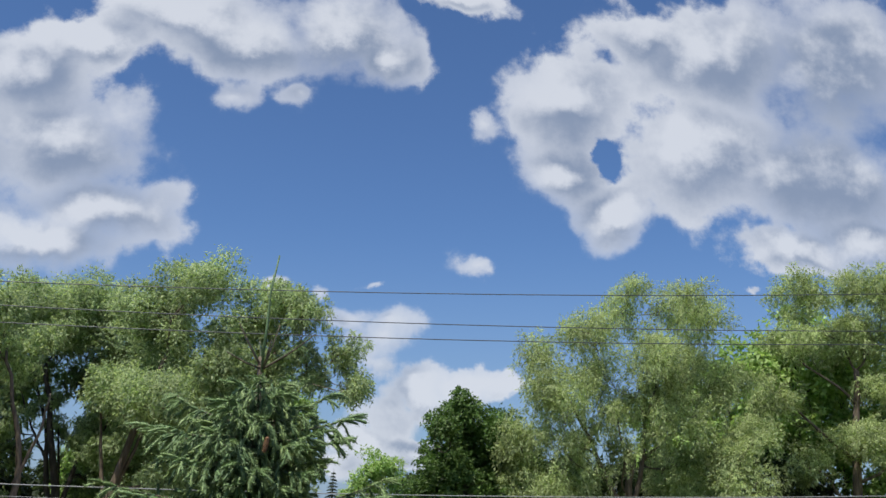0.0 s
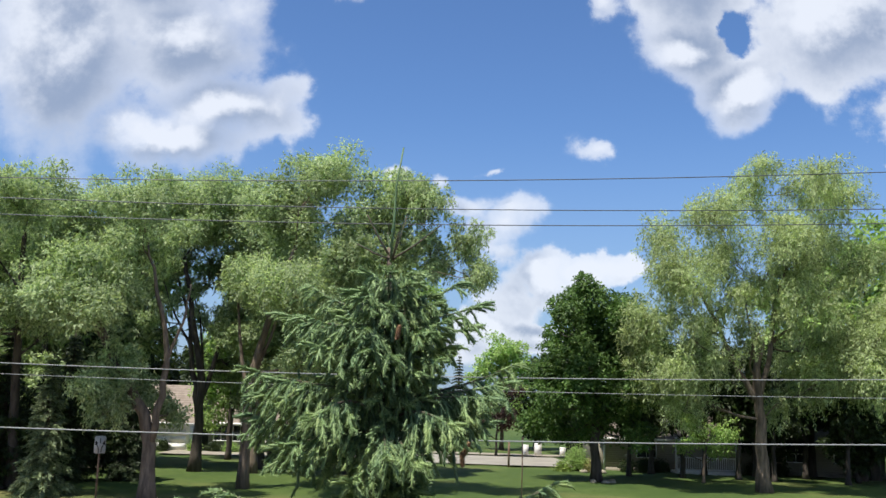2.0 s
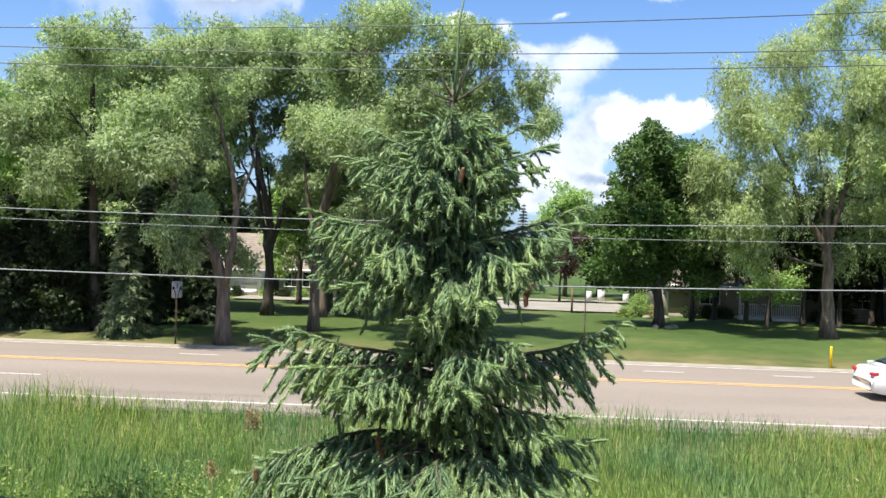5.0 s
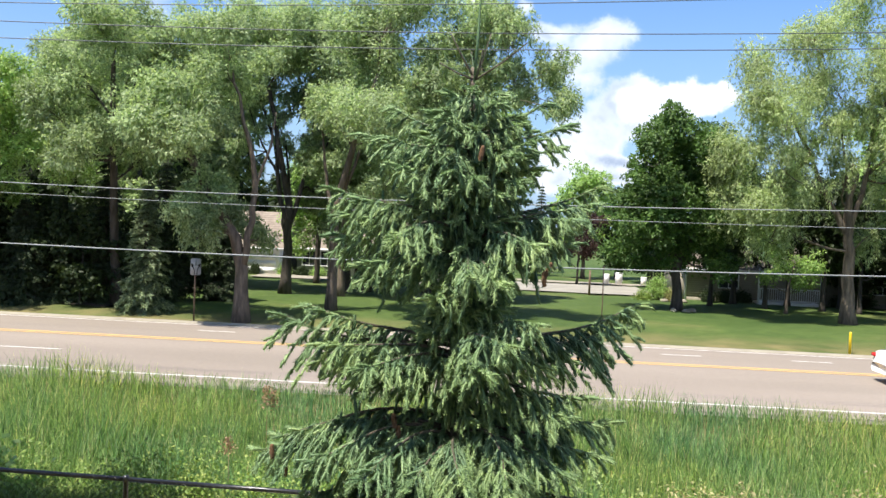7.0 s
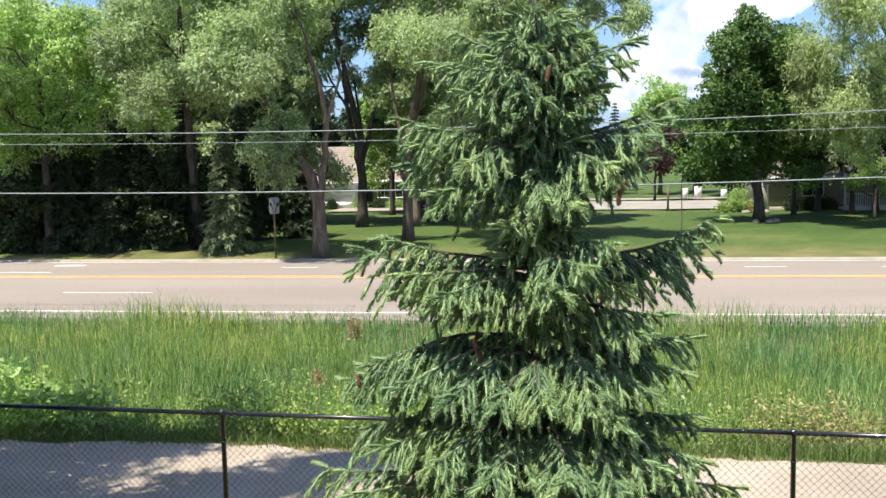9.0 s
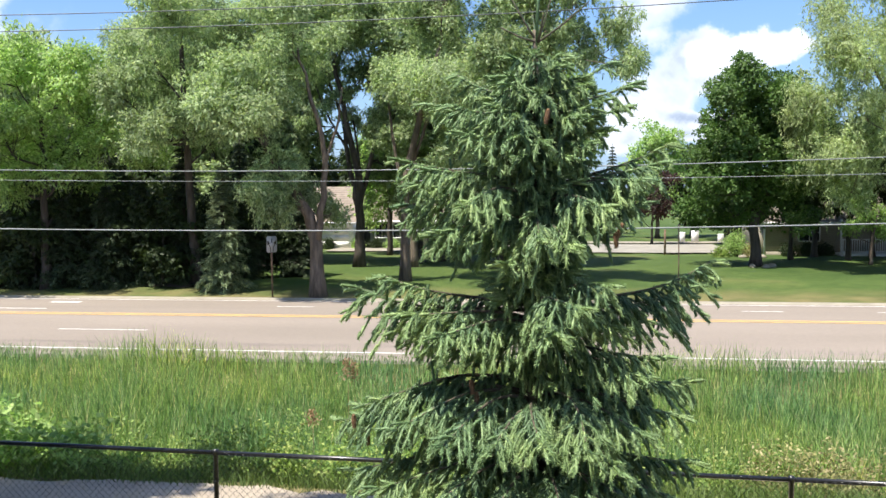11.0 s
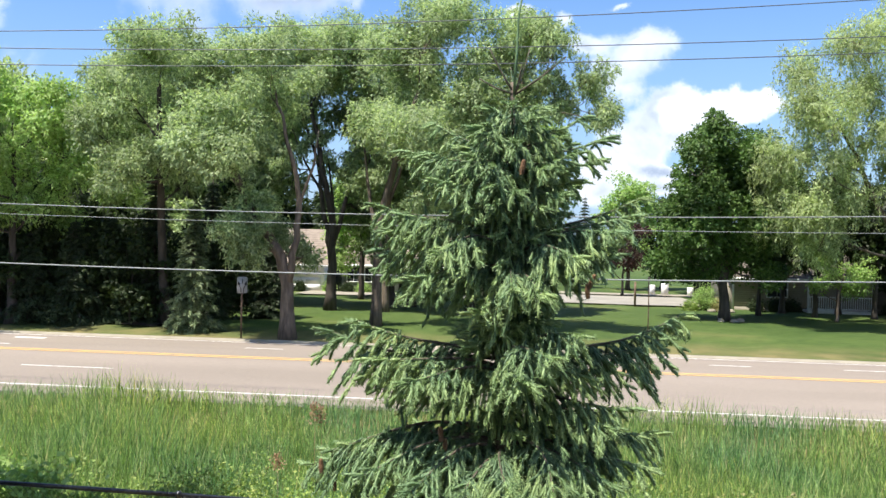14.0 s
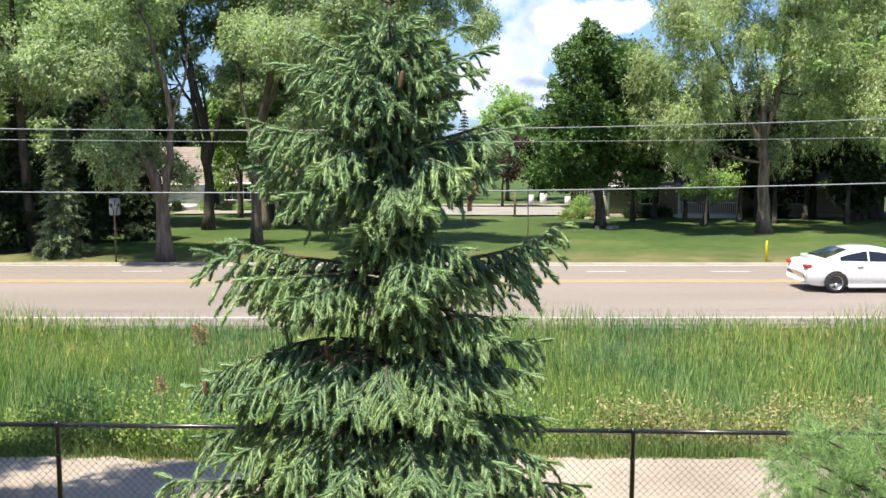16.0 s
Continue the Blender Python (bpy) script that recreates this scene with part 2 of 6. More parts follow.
BARK = surface("grey_bark", (0.065, 0.050, 0.038), (0.185, 0.145, 0.11), 2.4, 0.95, 14.0, 1.0, (3, 3, 0.5))
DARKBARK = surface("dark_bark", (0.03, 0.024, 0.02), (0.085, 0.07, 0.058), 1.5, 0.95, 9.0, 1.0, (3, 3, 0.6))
TWIG = surface("spruce_bark", (0.055, 0.043, 0.033), (0.14, 0.112, 0.085), 8.0, 0.95, 40.0, 0.8)
CONE = surface("cone_scales", (0.12, 0.06, 0.026), (0.28, 0.155, 0.078), 30.0, 0.7, 90.0, 0.6)
CABLE = plain("grey_cable", (0.25, 0.26, 0.27), 0.6)
WIRE = plain("dark_wire", (0.09, 0.10, 0.11), 0.5, 0.3)
BLACKCOAT = plain("black_coated_steel", (0.012, 0.012, 0.014), 0.28, 0.0, 0.5)
ASPHALT = surface("worn_asphalt", (0.207, 0.173, 0.146), (0.253, 0.212, 0.181), 0.35, 0.92, 60.0, 0.35, (0.124, 0.830, 0.830))
LOTASPHALT = surface("grey_asphalt", (0.22, 0.205, 0.175), (0.30, 0.28, 0.24), 0.6, 0.93, 50.0, 0.3)
CONCRETE = surface("kerb_concrete", (0.230, 0.204, 0.162), (0.306, 0.276, 0.221), 1.2, 0.9, 40.0, 0.3)
GRAVEL = surface("crushed_stone", (0.306, 0.255, 0.200), (0.425, 0.361, 0.285), 0.8, 0.95, 55.0, 0.9)
WHITELINE = surface("white_road_paint", (0.450, 0.432, 0.414), (0.720, 0.711, 0.693), 6.0, 0.7, 40.0, 0.1)
ORANGELINE = surface("faded_yellow_paint", (0.46, 0.29, 0.12), (0.66, 0.40, 0.12), 3.0, 0.75, 40.0, 0.1)
# soil darkened so that its colour carries the shade of the tree belt
SHADESOIL = surface("shade_dark_soil", (0.025, 0.020, 0.014), (0.059, 0.046, 0.032), 1.2, 0.95, 18.0, 0.8)
SIDING = surface("beige_lap_siding", (0.271, 0.237, 0.184), (0.319, 0.281, 0.222), 1.0, 0.6, 20.0, 0.05)
WHITESIDE = surface("white_lap_siding", (0.735, 0.756, 0.798), (0.840, 0.851, 0.871), 1.0, 0.55, 20.0, 0.05)
GREYSIDE = surface("grey_lap_siding", (0.240, 0.232, 0.216), (0.320, 0.312, 0.296), 1.0, 0.6, 20.0, 0.05)
SHINGLE = surface("tan_shingles", (0.21, 0.17, 0.14), (0.29, 0.24, 0.20), 2.0, 0.95, 14.0, 0.6)
# darker copy of the tan shingles, with the trees' shade in its colour
SHADESHINGLE = surface("shade_dark_shingles", (0.10, 0.085, 0.07), (0.17, 0.145, 0.12), 2.0, 0.95, 14.0, 0.6)
WHITEPAINT = plain("white_paint", (0.80, 0.80, 0.79), 0.45)
DARKHOLE = plain("dark_interior", (0.02, 0.02, 0.022), 0.8)
GLASSDARK = plain("window_glass", (0.03, 0.035, 0.04), 0.05, 0.0, 0.6)
YELLOW = plain("yellow_plastic", (0.80, 0.55, 0.02), 0.45)
STEEL = plain("galvanised_steel", (0.35, 0.34, 0.33), 0.5, 0.6)
RUSTY = surface("rusty_steel", (0.13, 0.075, 0.045), (0.26, 0.19, 0.14), 8.0, 0.8, 40.0, 0.2)
# white sign face greyed, so the shade it hangs in is in the colour
SIGNFACE = plain("sign_white_shaded", (0.34, 0.35, 0.36), 0.5)
BLACKPAINT = plain("black_print", (0.02, 0.02, 0.02), 0.5)
GREENBOX = plain("pale_green_box", (0.35, 0.47, 0.36), 0.5)
TYRE = plain("tyre_rubber", (0.018, 0.018, 0.018), 0.85)
RIM = plain("alloy_rim", (0.55, 0.56, 0.57), 0.28, 0.9)
WHITECAR = plain("white_car_paint", (0.82, 0.82, 0.82), 0.25, 0.0, 1.0)
SILVERCAR = plain("silver_car_paint", (0.55, 0.56, 0.56), 0.3, 0.6, 1.0)
BLUECAR = plain("blue_car_paint", (0.015, 0.045, 0.30), 0.25, 0.2, 1.0)
CARGLASS = plain("car_glass", (0.015, 0.018, 0.02), 0.04, 0.0, 0.8)
TAILRED = plain("red_lens", (0.55, 0.02, 0.02), 0.15)
CLEARLENS = plain("clear_lens", (0.75, 0.77, 0.8), 0.1)
HOUSEWALL = surface("pale_house_siding", (0.55, 0.53, 0.48), (0.62, 0.60, 0.55), 0.8, 0.7, 20.0, 0.05)


def lawn_material():
    m, n, l, bsdf = material("mown_lawn")
    big, mid, fine = grain(n, l, 0.12, 4), grain(n, l, 1.6, 4), grain(n, l, 24.0, 3)
    col = ramp(n, l, big, [(0.3, (0.040, 0.076, 0.020)), (0.55, (0.070, 0.110, 0.032)), (0.75, (0.130, 0.142, 0.056))])
    col = blend(n, l, "MULTIPLY", 0.8, col, ramp(n, l, mid, [(0.3, (0.75, 0.78, 0.7)), (0.7, (1.2, 1.15, 1.05))]))
    col = blend(n, l, "MULTIPLY", 0.7, col, ramp(n, l, fine, [(0.3, (0.6, 0.62, 0.55)), (0.7, (1.35, 1.3, 1.2))]))
    # drier, yellower turf along the kerb
    tc, sp = n.new("ShaderNodeTexCoord"), n.new("ShaderNodeSeparateXYZ")
    l.new(tc.outputs["Object"], sp.inputs[0])
    mr = n.new("ShaderNodeMapRange")
    l.new(sp.outputs[1], mr.inputs[0])
    mr.inputs[1].default_value, mr.inputs[2].default_value, mr.inputs[3].default_value, mr.inputs[4].default_value = 39.2, 44.0, 0.75, 0.0
    dry = n.new("ShaderNodeMath")
    dry.operation = "MULTIPLY"
    l.new(mr.outputs[0], dry.inputs[0])
    l.new(ramp(n, l, grain(n, l, 0.5, 4), [(0.35, (0.2, 0.2, 0.2)), (0.65, (1, 1, 1))]), dry.inputs[1])
    col = blend(n, l, "MIX", dry.outputs[0], col, (0.25, 0.19, 0.095))
    l.new(col, bsdf.inputs["Base Color"])
    bsdf.inputs["Roughness"].default_value = 0.9
    bsdf.inputs["Specular IOR Level"].default_value = 0.2
    b = n.new("ShaderNodeBump")
    b.inputs["Strength"].default_value, b.inputs["Distance"].default_value = 0.8, 0.05
    l.new(fine, b.inputs["Height"])
    l.new(b.outputs[0], bsdf.inputs["Normal"])
    return m


LAWN = lawn_material()

# ---- tools for meshes ----


class Geo:
    """Gathers triangles and quads of several materials into one mesh."""

    def __init__(self):
        self.v, self.f, self.m, self.count = [], [], [], 0

    def add(self, verts, faces, mat=0):
        verts, faces = np.asarray(verts, float).reshape(-1, 3), np.asarray(faces, int)
        if faces.shape[1] == 4:
            faces = np.concatenate([faces[:, [0, 1, 2]], faces[:, [0, 2, 3]]])
        self.v.append(verts)
        self.f.append(faces + self.count)
        self.m.append(np.full(len(faces), mat))
        self.count += len(verts)
        return self

    def mesh(self, name, mats, smooth=False):
        me = bpy.data.meshes.new(name)
        v, f = np.concatenate(self.v), np.concatenate(self.f)
        me.vertices.add(len(v))
        me.vertices.foreach_set("co", v.astype(np.float32).ravel())
        me.loops.add(len(f) * 3)
        me.loops.foreach_set("vertex_index", f.astype(np.int32).ravel())
        me.polygons.add(len(f))
        me.polygons.foreach_set("loop_start", np.arange(0, len(f) * 3, 3, dtype=np.int32))
        for mt in mats:
            me.materials.append(mt)
        me.polygons.foreach_set("material_index", np.concatenate(self.m).astype(np.int32))
        if smooth:
            me.polygons.foreach_set("use_smooth", np.ones(len(me.polygons), bool))
        me.update(calc_edges=True)
        return me


def part(name, mesh, parent=None, label="", mats=None, at=None):
    if isinstance(mesh, Geo):
        mesh = mesh.mesh(name, mats)
    ob = new(name, mesh)
    if parent is not None:
        ob.parent = parent
    if at is not None:
        ob.matrix_basis = at
    if label:
        ob["label"] = label
    return ob


def thing(name, at, label, category, group="", kind=""):
    ob = new(name)
    ob.empty_display_size = 0.2
    ob.matrix_basis = at if isinstance(at, Matrix) else Matrix.Translation(at)
    return tagged(ob, label, category, group, kind)


BOX = [(0, 3, 2, 1), (4, 5, 6, 7), (0, 1, 5, 4), (1, 2, 6, 5), (2, 3, 7, 6), (3, 0, 4, 7)]


def box(g, x0, x1, y0, y1, z0, z1, mat=0, bevel=0.0):
    """A box with its upper rim chamfered where bevel is given."""
    if bevel:
        b, zt = bevel, z1 - bevel
        v = [(x0, y0, z0), (x1, y0, z0), (x1, y1, z0), (x0, y1, z0), (x0, y0, zt), (x1, y0, zt), (x1, y1, zt), (x0, y1, zt),
             (x0 + b, y0 + b, z1), (x1 - b, y0 + b, z1), (x1 - b, y1 - b, z1), (x0 + b, y1 - b, z1)]
        f = [(0, 3, 2, 1), (8, 9, 10, 11)] + [(i, (i + 1) % 4, 4 + (i + 1) % 4, 4 + i) for i in range(4)] + [(4 + i, 4 + (i + 1) % 4, 8 + (i + 1) % 4, 8 + i) for i in range(4)]
        return g.add(v, f, mat)
    return g.add([(x0, y0, z0), (x1, y0, z0), (x1, y1, z0), (x0, y1, z0), (x0, y0, z1), (x1, y0, z1), (x1, y1, z1), (x0, y1, z1)], BOX, mat)


def tube(g, pts, radii, sides=6, mat=0):
    pts = np.asarray(pts, float)
    radii = np.broadcast_to(np.asarray(radii, float), len(pts))
    d = np.gradient(pts, axis=0)
    d /= np.linalg.norm(d, axis=1)[:, None] + 1e-9
    ref = np.array([0, 0, 1.0]) if abs(d[:, 2]).mean() < 0.9 else np.array([1.0, 0, 0])
    a = np.cross(d, ref)
    a /= np.linalg.norm(a, axis=1)[:, None] + 1e-9
    b = np.cross(d, a)
    th = np.arange(sides) * 2 * np.pi / sides
    ring = a[:, None] * np.cos(th)[None, :, None] + b[:, None] * np.sin(th)[None, :, None]
    v = (pts[:, None] + ring * radii[:, None, None]).reshape(-1, 3)
    n = len(pts)
    i, j = np.meshgrid(np.arange(n - 1), np.arange(sides), indexing="ij")
    k = (j + 1) % sides
    f = np.stack([i * sides + j, i * sides + k, (i + 1) * sides + k, (i + 1) * sides + j], -1).reshape(-1, 4)
    caps = [(0, q + 1, q) for q in range(1, sides - 1)] + [((n - 1) * sides, (n - 1) * sides + q, (n - 1) * sides + q + 1) for q in range(1, sides - 1)]
    g.add(v, f, mat)
    g.f.append(np.array(caps) + g.count - len(v))
    g.m.append(np.full(len(caps), mat))
    return g


def lathe(g, profile, sides=14, mat=0, axis="z", at=(0, 0, 0)):
    """Turns (radius, height) pairs round an axis."""
    th = np.arange(sides) * 2 * np.pi / sides
    v = []
    for r, h in profile:
        for t in th:
            c, s = r * math.cos(t), r * math.sin(t)
            p = (c, s, h) if axis == "z" else (c, h, s)
            v.append((p[0] + at[0], p[1] + at[1], p[2] + at[2]))
    f = []
    for i in range(len(profile) - 1):
        for j in range(sides):
            k = (j + 1) % sides
            f.append((i * sides + j, i * sides + k, (i + 1) * sides + k, (i + 1) * sides + j))
    return g.add(v, f, mat)


def unit(v):
    return v / (np.linalg.norm(v, axis=-1, keepdims=True) + 1e-9)


UPWARD = np.array([-0.15, -0.35, 0.92])


def leaves(g, rng, at, along, length, width, mat=0, slim=False, face=None):
    """A rhombic, slightly folded leaf at each point, or a slim lopsided one for crowns far off; face: the way its upper side looks."""
    n = len(at)
    along = unit(along)
    face = UPWARD + rng.normal(size=(n, 3)) * 0.6 if face is None else face + rng.normal(size=(n, 3)) * 0.45
    across = unit(np.cross(along, face))
    up = np.cross(across, along)
    ln = (length * rng.uniform(0.6, 1.3, n))[:, None]
    wd = (width * rng.uniform(0.6, 1.3, n))[:, None] * 0.5
    if slim:
        v = np.stack([at - across * wd * 0.9, at + across * wd * 1.1 + along * ln * 0.25, at + along * ln], 1).reshape(-1, 3)
        return g.add(v, np.arange(len(v)).reshape(-1, 3), mat)
    mid = at + along * ln * 0.45 - up * wd * 0.35
    v = np.stack([at, mid + across * wd + up * wd * 0.5, at + along * ln, mid - across * wd + up * wd * 0.5], 1).reshape(-1, 3)
    q = np.arange(n)[:, None] * 4
    g.add(v, np.concatenate([q + [0, 1, 2], q + [0, 2, 3]]), mat)


def bend(a, b, rng, sag=0.0, wobble=0.06, n=7):
    """Points of a limb that runs unevenly from a to b."""
    a, b = np.asarray(a, float), np.asarray(b, float)
    s = np.linspace(0, 1, n)[:, None]
    p = a + (b - a) * s
    size = np.linalg.norm(b - a)
    p += np.sin(np.pi * s) * (rng.normal(size=3) * wobble * size)
    p += np.sin(2 * np.pi * s) * (rng.normal(size=3) * wobble * 0.5 * size)
    p[:, 2] += (np.sin(np.pi * s) * sag * size)[:, 0]
    return p


def broadleaf(name, base, trunk_pts, trunk_r, clumps, leaf_mat, bark, label, category="tree", leaf=(0.28, 0.10), cover=0.34, droop=0.5, hang=0.0, seed=1, group="", lift=0.35, deep=0.0, twigs=0.7, slim=True, forks=(), puff=(0.24, 0.46)):
    """A tree: tapered trunk, a limb to each large clump, twigs, and a crown of small leaves in uneven sub-clumps. The clumps are (x, y, z, r) in the world."""
    rng = np.random.default_rng(seed)
    base = np.asarray(base, float)
    tree = thing(name, tuple(base), label, category, group)
    tp = np.asarray(trunk_pts, float) - base
    g = Geo()
    s = np.linspace(0, 1, 14)
    path = np.stack([np.interp(s, np.linspace(0, 1, len(tp)), tp[:, k]) for k in range(3)], 1)
    path[1:-1] += rng.normal(size=(12, 3)) * trunk_r * 0.12
    rad = trunk_r * (1 - 0.62 * s)
    rad[0] *= 1.45
    rad[1] *= 1.12
    tube(g, path, rad, 10)
    part("trunk", g, tree, mats=[bark])
    crown = Geo()
    tips = []
    # great limbs into which the trunk divides
    for pts, ra, rb in forks:
        q = np.asarray(pts, float)
        u = np.linspace(0, 1, 3 * len(q))
        q = np.stack([np.interp(u, np.linspace(0, 1, len(q)), q[:, k]) for k in range(3)], 1)
        q[1:-1] = (q[:-2] + 2 * q[1:-1] + q[2:]) / 4 + rng.normal(size=(len(q) - 2, 3)) * ra * 0.22
        fr = np.linspace(ra, rb, len(q))
        fg = Geo()
        tube(fg, q, fr, 8)
        part("limb", fg, tree, mats=[bark])
        tips += [(q[k], fr[k] * 0.6) for k in range(len(q) // 3, len(q), 2)]
    if deep:
        # the crown is as deep as it is wide
        clumps = list(clumps) + [(x, y + deep * (-1 if i % 2 else 1) * rng.uniform(0.7, 1.2), z - 0.4, r * 0.9) for i, (x, y, z, r) in enumerate(clumps)]
    order = sorted(clumps, key=lambda q: np.linalg.norm(path - (np.array(q[:3]) - base), axis=1).min())
    for cx, cy, cz, r in order:
        c = np.array([cx, cy, cz]) - base
        # limb from the trunk, leaving it below the clump
        want = c[2] - (0.55 * np.hypot(*(c[:2] - path[-1, :2])) + 0.8)
        k = int(np.clip(np.searchsorted(path[:, 2], want), 5, 13))
        lg = Geo()
        root, r0 = path[k], min(rad[k] * 0.5, 0.032 * r + 0.013 * np.linalg.norm(c - path[k]))
        # or it forks off a limb that reaches nearer
        near = [(np.linalg.norm(c - q) + max(0.0, q[2] - c[2]) * 0.8, q, rq) for q, rq in tips]
        if near:
            cost, q, rq = min(near, key=lambda e: e[0])
            if cost < 0.75 * np.linalg.norm(c - path[k]):
                root, r0 = q, max(0.02, rq)
        lp = bend(root, c, rng, -0.08, 0.07)
        tips += [(lp[4], r0 * 0.6), (c, max(0.018, r0 * 0.45))]
        tube(lg, lp, np.linspace(r0, max(0.016, r0 * 0.35), len(lp)), 6)
        subs = []
        n_sub = int(9 + 5 * r)
        for _ in range(n_sub):
            d = unit(rng.normal(size=3))
            d[2] = d[2] * 0.8 + lift * 0.4
            p = c + d * r * rng.uniform(0.35, 1.0)
            subs.append((p, r * rng.uniform(*puff)))
            j = rng.integers(3, len(lp))
            if rng.uniform() < twigs:
                tp2 = bend(lp[j], p, rng, -0.05, 0.09, 4)
                tube(lg, tp2, np.linspace(min(0.02, max(r0 * 0.3, 0.012)), 0.007, 4), 3)
        part("limb", lg, tree, mats=[bark])
        for p, sr in subs:
            n = int(cover * 12.6 * sr * sr / (0.5 * leaf[0] * leaf[1]) + 12)
            d = unit(rng.normal(size=(n, 3)))
            # most leaves sit on the outside of a puff, which is fuller above than below
            d[:, 2] = np.where(d[:, 2] < -0.2, -d[:, 2] * rng.choice([-1, 1], n), d[:, 2])
            rr = rng.uniform(0.2, 1.0, n) ** 0.35 * (1 + 0.16 * rng.normal(size=n)).clip(0.5, 1.5)
            # and bunch at the ends of twigs
            knots = unit(rng.normal(size=(max(4, n // 14), 3)))
            d = unit(d + 0.55 * knots[np.argmax(d @ knots.T, axis=1)])
            at = p + d * rr[:, None] * sr * np.array([1.1, 1.1, 0.95])
            along = d * 0.6 + rng.normal(size=(n, 3)) * 0.45 + np.array([0, 0, -droop])
            out = unit(p - c) * 0.35 + d + np.array([0, -0.1, 0.45])
            leaves(crown, rng, at, along, leaf[0], leaf[1], 0, slim, out)
        if hang:
            # hanging strands, gathered for the whole clump
            pick = rng.integers(0, len(subs), int(len(subs) * 1.8))
            top = np.array([subs[k][0] for k in pick]) + unit(rng.normal(size=(len(pick), 3))) * np.array([subs[k][1] for k in pick])[:, None] * np.array([1.1, 1.1, 0.4])
            ln = hang * rng.uniform(0.4, 1.3, len(pick))
            m = int(hang * 16 * 0.26 / leaf[0])
            t = rng.uniform(0, 1, (len(pick), m, 1))
            sway = rng.normal(size=(len(pick), 1, 3)) * 0.18 * ln[:, None, None]
            sp = top[:, None] + np.array([0, 0, -1.0]) * t * ln[:, None, None] + sway * t * t + rng.normal(size=(len(pick), m, 3)) * 0.06
            sp = sp.reshape(-1, 3)
            leaves(crown, rng, sp, np.array([0, 0, -1.0]) + rng.normal(size=sp.shape) * 0.45, leaf[0], leaf[1], 0, slim, np.repeat(unit(top - c), m, 0) + np.array([0, -0.3, 0.3]))
    ob = part("crown", crown, tree, mats=[leaf_mat])
    ob["kind"] = "stuff"
    return tree


def conifer(name, base, height, radius, leaf_mat, label, seed=1, dense=1.0, group=""):
    """A cone-shaped evergreen with tiers of drooping, feathery boughs down to the ground."""
    rng = np.random.default_rng(seed)
    tree = thing(name, base, label, "tree", group)
    g = Geo()
    tube(g, bend((0, 0, 0), (0, 0, height), rng, 0, 0.004, 8), np.linspace(height * 0.022 + 0.03, 0.012, 8), 7)
    part("trunk", g, tree, mats=[DARKBARK])
    crown = Geo()
    z = height * 0.06
    while z < height * 0.98:
        reach = radius * (1 - z / height) ** 0.85 + 0.08
        for _ in range(int(5 + 3 * dense)):
            az = rng.uniform(0, 2 * np.pi)
            L = reach * rng.uniform(0.6, 1.12)
            out = np.array([math.cos(az), math.sin(az), 0])
            s = np.linspace(0, 1, 6)[:, None]
            p = np.array([0, 0, z]) + out * L * s + np.array([0, 0, 1.0]) * (L * (0.12 * s - 0.42 * s ** 2))
            tube(crown, p[::2], np.linspace(0.018, 0.008, 3), 3, 1)
            n = int(62 * dense * (L + 0.25))
            t = rng.uniform(0.12, 1.0, n)
            c = np.stack([np.interp(t, s[:, 0], p[:, k]) for k in range(3)], 1)
            lat = np.array([-out[1], out[0], 0])
            off = rng.normal(size=n) * 0.16 * L * (1.1 - t)
            c += lat * off[:, None] + np.array([0, 0, -1.0]) * (np.abs(off) * 0.35 + rng.uniform(0, 0.12, n) * L)[:, None]
            along = out * 0.6 + lat * np.sign(off)[:, None] * 0.6 + np.array([0, 0, -0.45]) + rng.normal(size=(n, 3)) * 0.3
            leaves(crown, rng, c, along, 0.21, 0.062, 0, True)
        z += height * 0.033
    ob = part("crown", crown, tree, mats=[leaf_mat, DARKBARK])
    ob["kind"] = "stuff"
    return tree

# ---- ground, road, kerb, path ----
PROFILE = [(-60, 1.05), (8.6, 1.05), (9.2, 0.95), (11.3, 0.9), (13, 0.3), (16, -0.9), (23, -0.9), (25.5, -0.10), (26, -0.16), (39.0, -0.18), (39.2, -0.06), (42, 0.02), (46, 0.10), (110, -0.7), (4500, -0.7)]


def ground_z(y):
    return np.interp(y, [p[0] for p in PROFILE], [p[1] for p in PROFILE])


def sheet(name, xs, ys, zfun, mat, label, category, kind="structure"):
    X, Y = np.meshgrid(xs, ys)
    Zs = zfun(X, Y)
    nx, ny = len(xs), len(ys)
    i, j = np.meshgrid(np.arange(ny - 1), np.arange(nx - 1), indexing="ij")
    f = np.stack([i * nx + j, i * nx + j + 1, (i + 1) * nx + j + 1, (i + 1) * nx + j], -1).reshape(-1, 4)
    me = Geo().add(np.stack([X, Y, Zs], -1), f).mesh(name, [mat], True)
    return tagged(new(name, me), label, category, kind=kind)


def rough_ground(X, Y):
    z = ground_z(Y)
    w = np.where((Y > 25.4) & (Y < 39.35), 0, 1) * np.where((Y > 8.4) & (Y < 11.6), 0.1, 1)
    return z + w * 0.05 * (np.sin(X * 0.7 + Y * 0.4) * np.cos(Y * 0.9 - X * 0.23) + 0.5 * np.sin(X * 1.9 - Y * 1.3))


far_out = [60, 90, 150, 300, 700, 1500, 4500]
gx = np.r_[[-v for v in reversed(far_out)], np.arange(-45, 45.1, 0.75), far_out]
gy = np.r_[[-60, -30, -10, 0], np.arange(4, 25.3, 0.4), [25.5, 26, 39.0, 39.3], np.arange(40, 62, 0.8), np.arange(63, 112, 3.0), [140, 220, 400, 900, 2000, 4500]]
sheet("ground", gx, gy, rough_ground, LAWN, "mown green lawn with dry yellow patches beside the kerb", "lawn")



